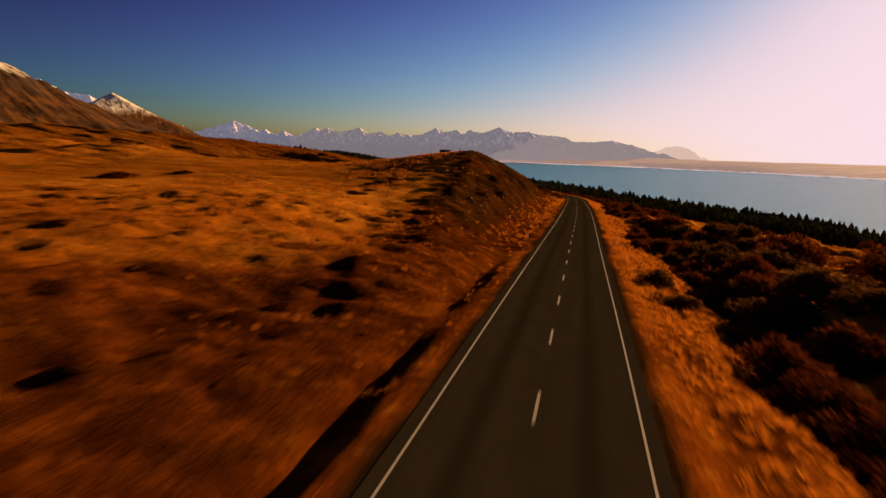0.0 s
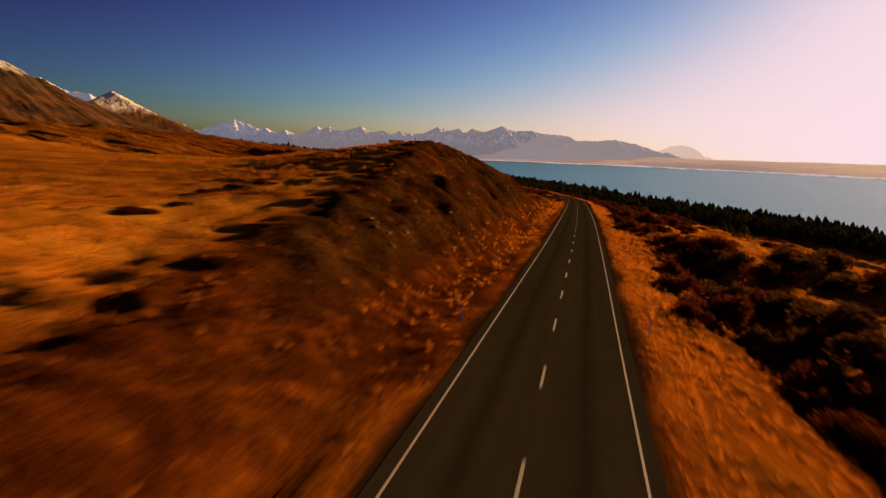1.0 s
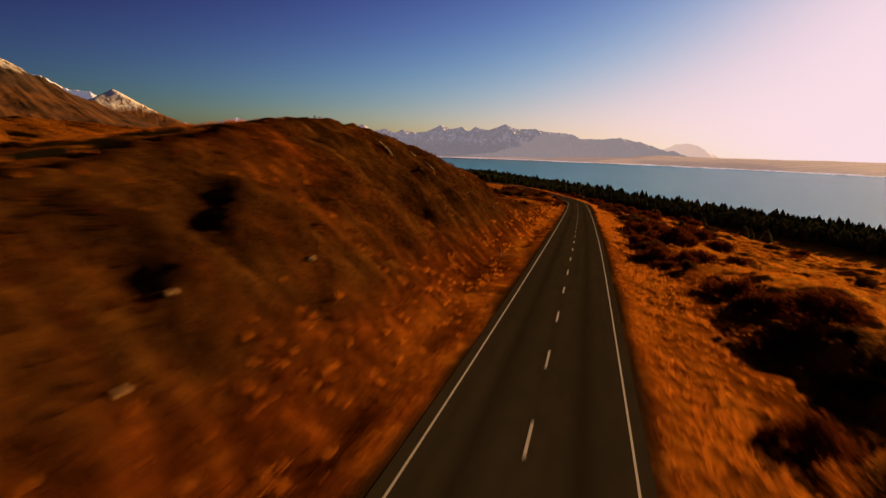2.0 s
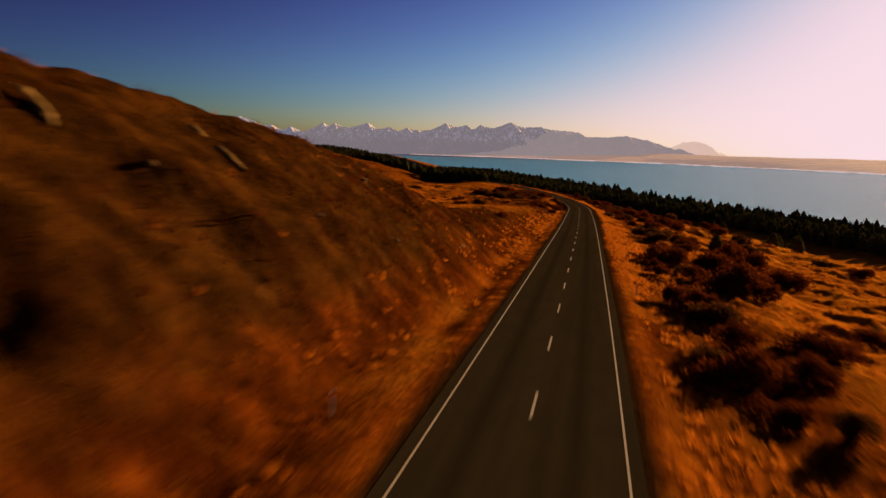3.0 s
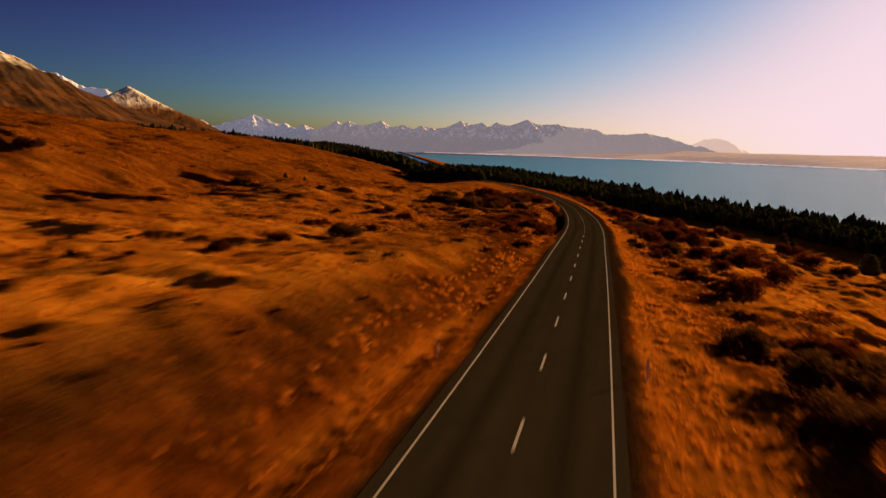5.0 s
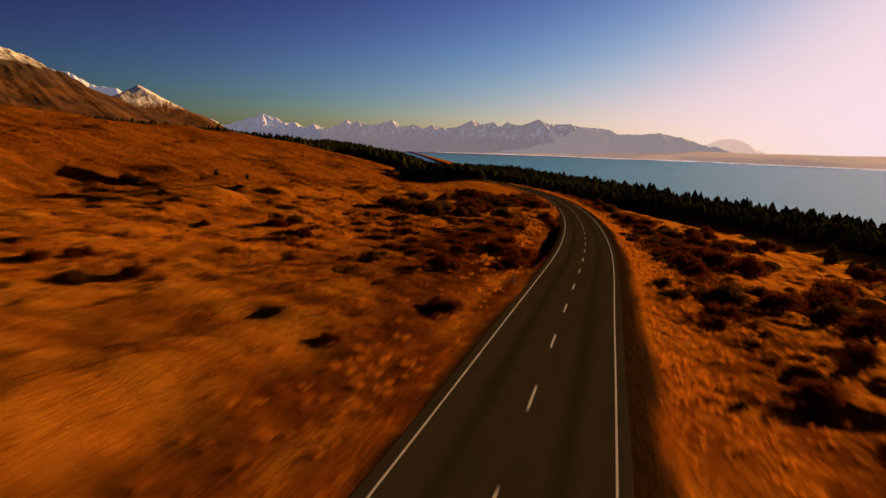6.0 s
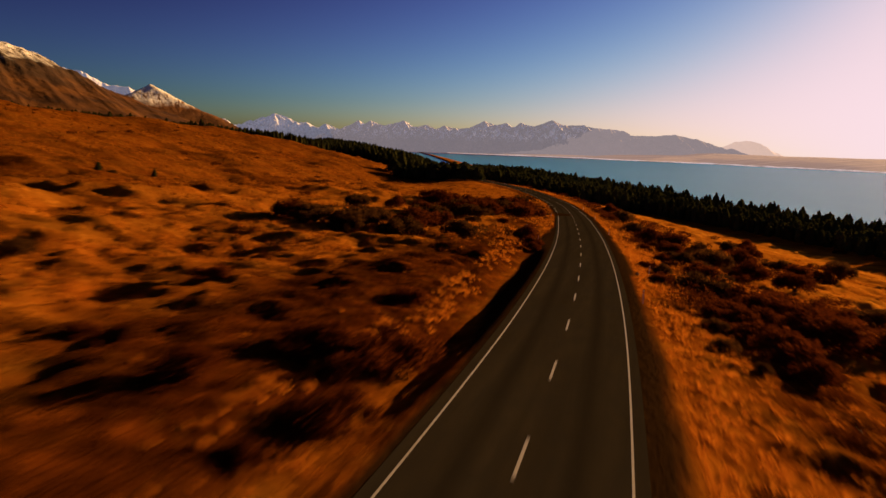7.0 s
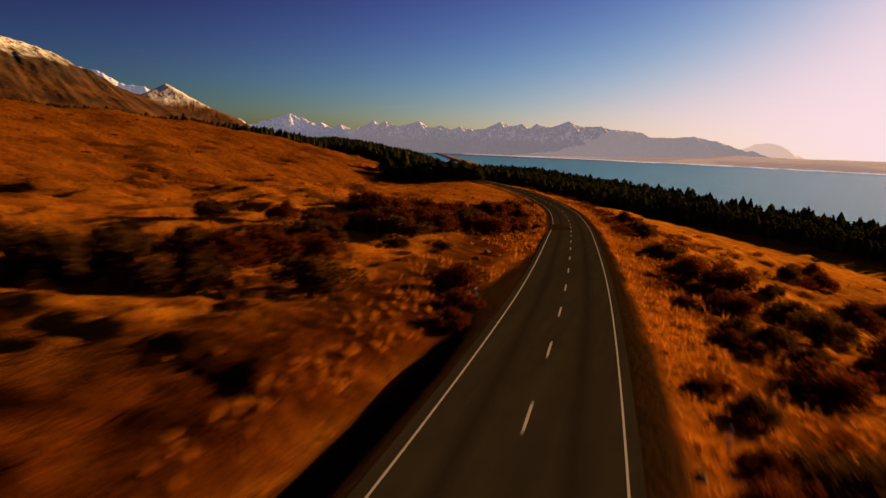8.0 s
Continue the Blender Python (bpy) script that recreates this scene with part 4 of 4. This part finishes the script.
# how far inside the wood's near edge each tree stands
inside = np.where(spots[:, 0] > 0, spots[:, 0] - np.interp(spots[:, 1], EDGE_Y, EDGE_L), spots[:, 1] - 812)
order = np.argsort(inside + 0.02 * spots[:, 1])
single, rest = order[:285], order[285:]
for i in single:
    h = tall[i]
    m = Matrix.LocRotScale((fx[i], spots[i, 1], fz[i] - 0.1), Euler((0, 0, spots[i, 3] * 6.28)), (h * 1.0, h * 1.0, h))
    tagged(copy_thing(PINES[i % 3], m), "tall dark green pine at the edge of the plantation", "tree", "plantation pines")
for k in PINES:
    discard(k)
cos, fs, base = [], [], 0
kinds, plain = [tufted_crown(s, 90, 5) for s in (41, 42, 43, 44)], [tufted_crown(s, 18, 4) for s in (45, 46, 47, 48)]
for i in rest:
    c, f = (kinds if inside[i] < 45 else plain)[i % 4]
    a, h = spots[i, 3] * 6.28, tall[i]
    turn = np.array([[math.cos(a), -math.sin(a), 0], [math.sin(a), math.cos(a), 0], [0, 0, 1]])
    cos.append(c @ turn.T * h * np.array([1.15, 1.15, 1]) + np.array([fx[i], spots[i, 1], fz[i]]))
    fs.append(f + base)
    base += len(c)
wood = new("pine_forest", mesh_of("pine_forest", np.concatenate(cos), np.concatenate(fs), False))
wood.data.materials.append(NEEDLES)
tagged(wood, "dense dark pine plantation along the lake shore", "forest", kind="stuff")

# ---------------------------------------------------------------- roadside things
POST = Mat("white_plastic", 0.5).colour((0.62, 0.60, 0.44)).m
REFLECT = Mat("red_reflector", 0.3).colour((0.5, 0.03, 0.02)).m
BAND = Mat("black_band", 0.5).colour((0.02, 0.02, 0.02)).m


def stone_material():
    m = Mat("pale_stone", 0.85)
    m.colour(m.ramp(m.noise(4, 5), (0.3, (0.15, 0.075, 0.020)), (0.7, (0.32, 0.18, 0.055))))
    return m.bump(m.noise(9, 5), 0.6, 0.05).m


STONE = stone_material()


def box(w, d, h, z=0.0, bevel=0.01):
    bm = bmesh.new()
    bmesh.ops.create_cube(bm, size=1.0)
    bmesh.ops.scale(bm, vec=(w, d, h), verts=bm.verts)
    bmesh.ops.translate(bm, vec=(0, 0, z + h / 2), verts=bm.verts)
    bmesh.ops.bevel(bm, geom=bm.edges[:], offset=bevel, segments=2, affect="EDGES")
    return bm


def marker_post(x, y, lean):
    ob = new("marker_post")
    part("post", box(0.07, 0.03, 0.95, -0.15), POST, ob)
    part("band", box(0.074, 0.034, 0.10, 0.60, 0.005), BAND, ob)
    part("reflector", box(0.05, 0.046, 0.05, 0.625, 0.004), REFLECT, ob, "small red reflector")
    ob.matrix_world = Matrix.LocRotScale((x, y, stand(x, y)), Euler((radians(lean), radians(lean * 0.6), 0)), None)
    return tagged(ob, "thin white roadside marker post in the grass verge", "marker post", "marker posts")


for y, o, lean in ((66, 4.0, 2), (66, -4.1, -2), (130, -5.6, 3), (131, 12.3, -4), (157.6, 4.6, 2), (215, 4.0, -2), (215, -4.2, 3), (272.9, -3.9, -3), (307.5, 3.9, 2),
                   (325.1, 5.6, 4), (340.9, -4.6, 2), (360, 4.0, -2), (395, 4.0, 2), (395, -4.0, 2), (430, 4.0, 0), (430, -4.0, 2), (470, 4.0, 1), (510, 4.0, 2)):
    marker_post(float(road_x(y)) + o, y, lean)


def boulder(seed, r):
    """A cracked, uneven block of stone."""
    rng = random.Random(seed)
    bm = bmesh.new()
    bmesh.ops.create_icosphere(bm, subdivisions=2, radius=r)
    for v in bm.verts:
        k = 0.72 + 0.5 * noise.noise(v.co * (1.3 / r) + Vector((seed, 0, 0)))
        v.co = Vector((v.co.x * 1.25, v.co.y * 0.9, v.co.z * 0.7)) * k
    for _ in range(5):
        n = Vector((rng.uniform(-1, 1), rng.uniform(-1, 1), rng.uniform(-0.3, 1))).normalized()
        got = bmesh.ops.bisect_plane(bm, geom=bm.verts[:] + bm.edges[:] + bm.faces[:], plane_co=n * r * 0.6, plane_no=n, clear_outer=True)
        bmesh.ops.holes_fill(bm, edges=[g for g in got["geom_cut"] if isinstance(g, bmesh.types.BMEdge)])
    me = bpy.data.meshes.new("boulder")
    bm.to_mesh(me)
    bm.free()
    me.materials.append(STONE)
    return me


ROCKS = [boulder(s, 1.0) for s in (3, 8, 13, 21)]
STONES_NEAR = ((-10.9, 75.2, 0.3), (-9.8, 75.1, 0.4), (-9.6, 78.5, 0.3), (-15.6, 127, 0.4), (-12.8, 133, 0.55), (-10, 141, 0.3),
                (-7.8, 104, 0.35), (-8.4, 98, 0.3), (-9, 90, 0.3), (-7.6, 86, 0.35), (-7.2, 82, 0.25), (-8.1, 147, 0.4), (-11.6, 152, 0.35), (-7, 160, 0.3))
STONES_BEYOND = ((-9, 341, 0.4), (-9.9, 343.5, 0.5),
                (-11.8, 347, 0.5), (-12.9, 351, 0.4), (-13.8, 363.5, 0.5), (-13.4, 358, 0.4), (-11.3, 345, 0.5), (-9.2, 338, 0.4), (9.3, 292.9, 0.3), (1.5, 321.9, 0.25), (14.4, 106, 0.35), (8.9, 112, 0.3),
                (12.6, 128, 0.3), (-20.8, 420, 0.8), (-22.9, 431, 0.7), (35.6, 362, 0.6), (47.5, 372, 0.7), (30.8, 340, 0.5), (61.2, 420, 0.8), (43.2, 410, 0.6), (27.4, 381, 0.5), (69, 452, 0.8), (39, 440, 0.7))
for x, y, r in STONES_NEAR + STONES_BEYOND:
    r = min(r, 0.22) if x < -7 and y < 200 else r
    ob = new("boulder", ROCKS[rnd.randrange(4)])
    ob.matrix_world = Matrix.LocRotScale((x, y, stand(x, y) + 0.05 * r), Euler((rnd.uniform(-0.3, 0.3), rnd.uniform(-0.3, 0.3), rnd.uniform(0, 6))), (r, r, r))
    tagged(ob, "pale weathered stone lying in dry grass", "stone", "loose stones")


# pale slabs of rock that stick out of the bank
def slab(x, y, length, width, turn, tilt):
    ob = new("rock_slab", SLAB_KINDS[rnd.randrange(2)])
    ob.matrix_world = Matrix.LocRotScale((x, y, stand(x, y) + 0.02), Euler((0, radians(tilt), radians(turn))), (length, width, 0.22))
    return tagged(ob, "pale weathered rock slab sticking out of the grassy bank", "rock", "rock slabs in the bank")


SLAB_KINDS = [ROCKS[0].copy(), ROCKS[2].copy()]
OUTCROP = Mat("lichened_pale_rock", 0.9)
OUTCROP.colour(OUTCROP.ramp(OUTCROP.noise(3.0, 5, 0.65), (0.3, (0.20, 0.115, 0.022)), (0.7, (0.44, 0.27, 0.07)))).bump(OUTCROP.noise(7, 5), 0.7, 0.06)
for me in SLAB_KINDS:
    me.materials[0] = OUTCROP.m
SLABS = ((-15.6, 131.2, 1.3, 0.30, -10, 38), (-15.3, 140.1, 0.9, 0.26, -5, 38), (-13.6, 139.5, 1.0, 0.22, 6, 38), (-9.2, 73.8, 0.34, 0.24, 20, 30), (-10.4, 74.5, 0.3, 0.15, 10, 30))
for row in SLABS:
    slab(*row)

# low hut-like shelter and poles on the knoll
WOOD = Mat("weathered_grey_timber", 0.85)
WOOD = WOOD.colour(WOOD.ramp(WOOD.noise(6, 4, stretch=(1, 1, 0.1)), (0.3, (0.06, 0.04, 0.028)), (0.7, (0.14, 0.10, 0.07)))).m
hut = new("lookout_bench")
part("seat", box(2.2, 0.5, 0.10, 0.42), WOOD, hut)
part("backrest", box(2.2, 0.08, 0.45, 0.52), WOOD, hut)
for o in (-0.9, 0.9):
    q = part("leg", box(0.12, 0.45, 0.60, -0.15), WOOD, hut)
    q.location = (o, 0, 0)
hut.matrix_world = Matrix.LocRotScale((-25.5, 133.5, stand(-25.5, 133.5)), Euler((0, 0, 0.3)), None)
tagged(hut, "low weathered timber bench on top of the grassy knoll", "bench")
for x, y in ((-22.6, 133), (-28.6, 134.2)):
    pole = new("wooden_post", bpy.data.meshes.new("wooden_post"))
    bm = box(0.12, 0.12, 1.25, -0.25)
    bm.to_mesh(pole.data)
    bm.free()
    pole.data.materials.append(WOOD)
    pole.location = (x, y, stand(x, y))
    tagged(pole, "short grey wooden post on the grassy knoll", "post", "posts on the knoll")

# ---------------------------------------------------------------- tussock and low scrub
STRAW = foliage_material("dry_tussock_blades", (0.22, 0.052, 0.003), (0.66, 0.235, 0.016), 0.55)
grng = np.random.RandomState(5)


def grass(name, n, y0, y1, reach, blades, tallest, label, material, keep):
    """Clumps of blades strewn over the slopes on both sides of the road."""
    y = y0 + (y1 - y0) * grng.rand(n)
    l = (3.45 + reach * grng.rand(n) ** 1.7) * np.where(grng.rand(n) < 0.5, -1, 1)
    ok = keep(l, y)
    l, y = l[ok], y[ok]
    x = l + road_x(y)
    z, _, gravel, *_ = ground(x, y)
    z, on = z - 0.03, gravel < 0.35
    x, y, l, z = x[on], y[on], l[on], z[on]
    n = len(x)
    h = tallest * (0.45 + 0.55 * grng.rand(n)) * np.clip(0.4 + (np.abs(l) - 3.4) * 0.5, 0.4, 1)
    c = np.repeat(np.stack([x, y, z], -1), blades, 0)
    hh = np.repeat(h, blades)
    a, out = grng.rand(len(c)) * 2 * np.pi, grng.rand(len(c))
    aim = np.stack([np.cos(a) * out * 0.9, np.sin(a) * out * 0.9, np.full(len(c), 1.0)], -1)
    c = c + np.stack([np.cos(a), np.sin(a), np.zeros(len(c))], -1) * (0.35 * hh * out)[:, None]
    co, f = scattered_blades(grng, c, aim, hh * (0.6 + 0.5 * grng.rand(len(c))), 0.022 * hh + 0.008)
    ob = new(name, mesh_of(name, co, f, False))
    ob.data.materials.append(material)
    return tagged(ob, label, "grass", kind="stuff")


patchy = lambda l, y: fractal(l / 7 + 11, y / 7, 3) + 0.25 * (grng.rand(len(l)) - 0.5) > 0.42
grass("tussock_grass", 62000, 2, 345, 44, 15, 0.38, "dry golden tussock grass in clumps on the slopes", STRAW, lambda l, y: patchy(l, y) & (((l > 0) & (grng.rand(len(l)) < np.where(l < 14, 0.6, 1.0))) | (l < -22) | (grng.rand(len(l)) < np.where((l > -19) & (y > 62) & (y < 178) | (l > -24) & (y > 262), 0.04, np.where(l > -9, 0.12, 0.2)))))
grass("distant_tussock", 42000, 200, 560, 150, 5, 0.7, "dry golden tussock grass on the farther slopes", STRAW, lambda l, y: patchy(l, y) & ((y > 330) | (np.abs(l) > 40)))
dark = lambda l, y: (fractal(l / 9 + 31, y / 9, 3) > np.where((l < -9) & (y < 310), np.where(y < 140, 0.73, 0.66), 0.57)) & (np.abs(l) > 6.5)
grass("low_scrub", 32000, 5, 540, 130, 8, 0.5, "low dark brown scrub among the grass", SCRUB, dark)
hilly = lambda l, y: (l < -18) & (fractal(l / 5 + 3, y / 4, 3) + 0.3 * (grng.rand(len(l)) - 0.5) > 0.53)
grass("hill_scrub", 30000, 190, 640, 190, 9, 0.85, "small dark tufts dotted over the hillside", SCRUB, hilly)
bank = lambda l, y: (l < -6) & (l > -26) & (fractal(l / 3 + 7, y / 3, 2) > 0.53) & (((y > 52) & (y < 180) & (l > -9.5 - 0.95 * bank_height(y))) | (grng.rand(len(l)) < np.where(y > 255, 0.5, 0.12)))
grass("bank_scrub", 30000, 8, 330, 24, 8, 0.58, "low dark tufts dotted over the roadside bank", SCRUB, bank)
verge = lambda l, y: (fractal(l / 2 + 17, y / 5, 3) + 0.3 * (grng.rand(len(l)) - 0.5) > 0.47) & np.where(l > 0, (l > 4.4) & (grng.rand(len(l)) < 0.7), ((l < -4.3) & (y > 62) & (y < 285) & (grng.rand(len(l)) < 0.3)) | ((l < -6.0) & (y > 280)))
grass("verge_tussock", 17000, 4, 352, 4.6, 20, 0.45, "tall pale golden tussocks along the road verges", STRAW, verge)
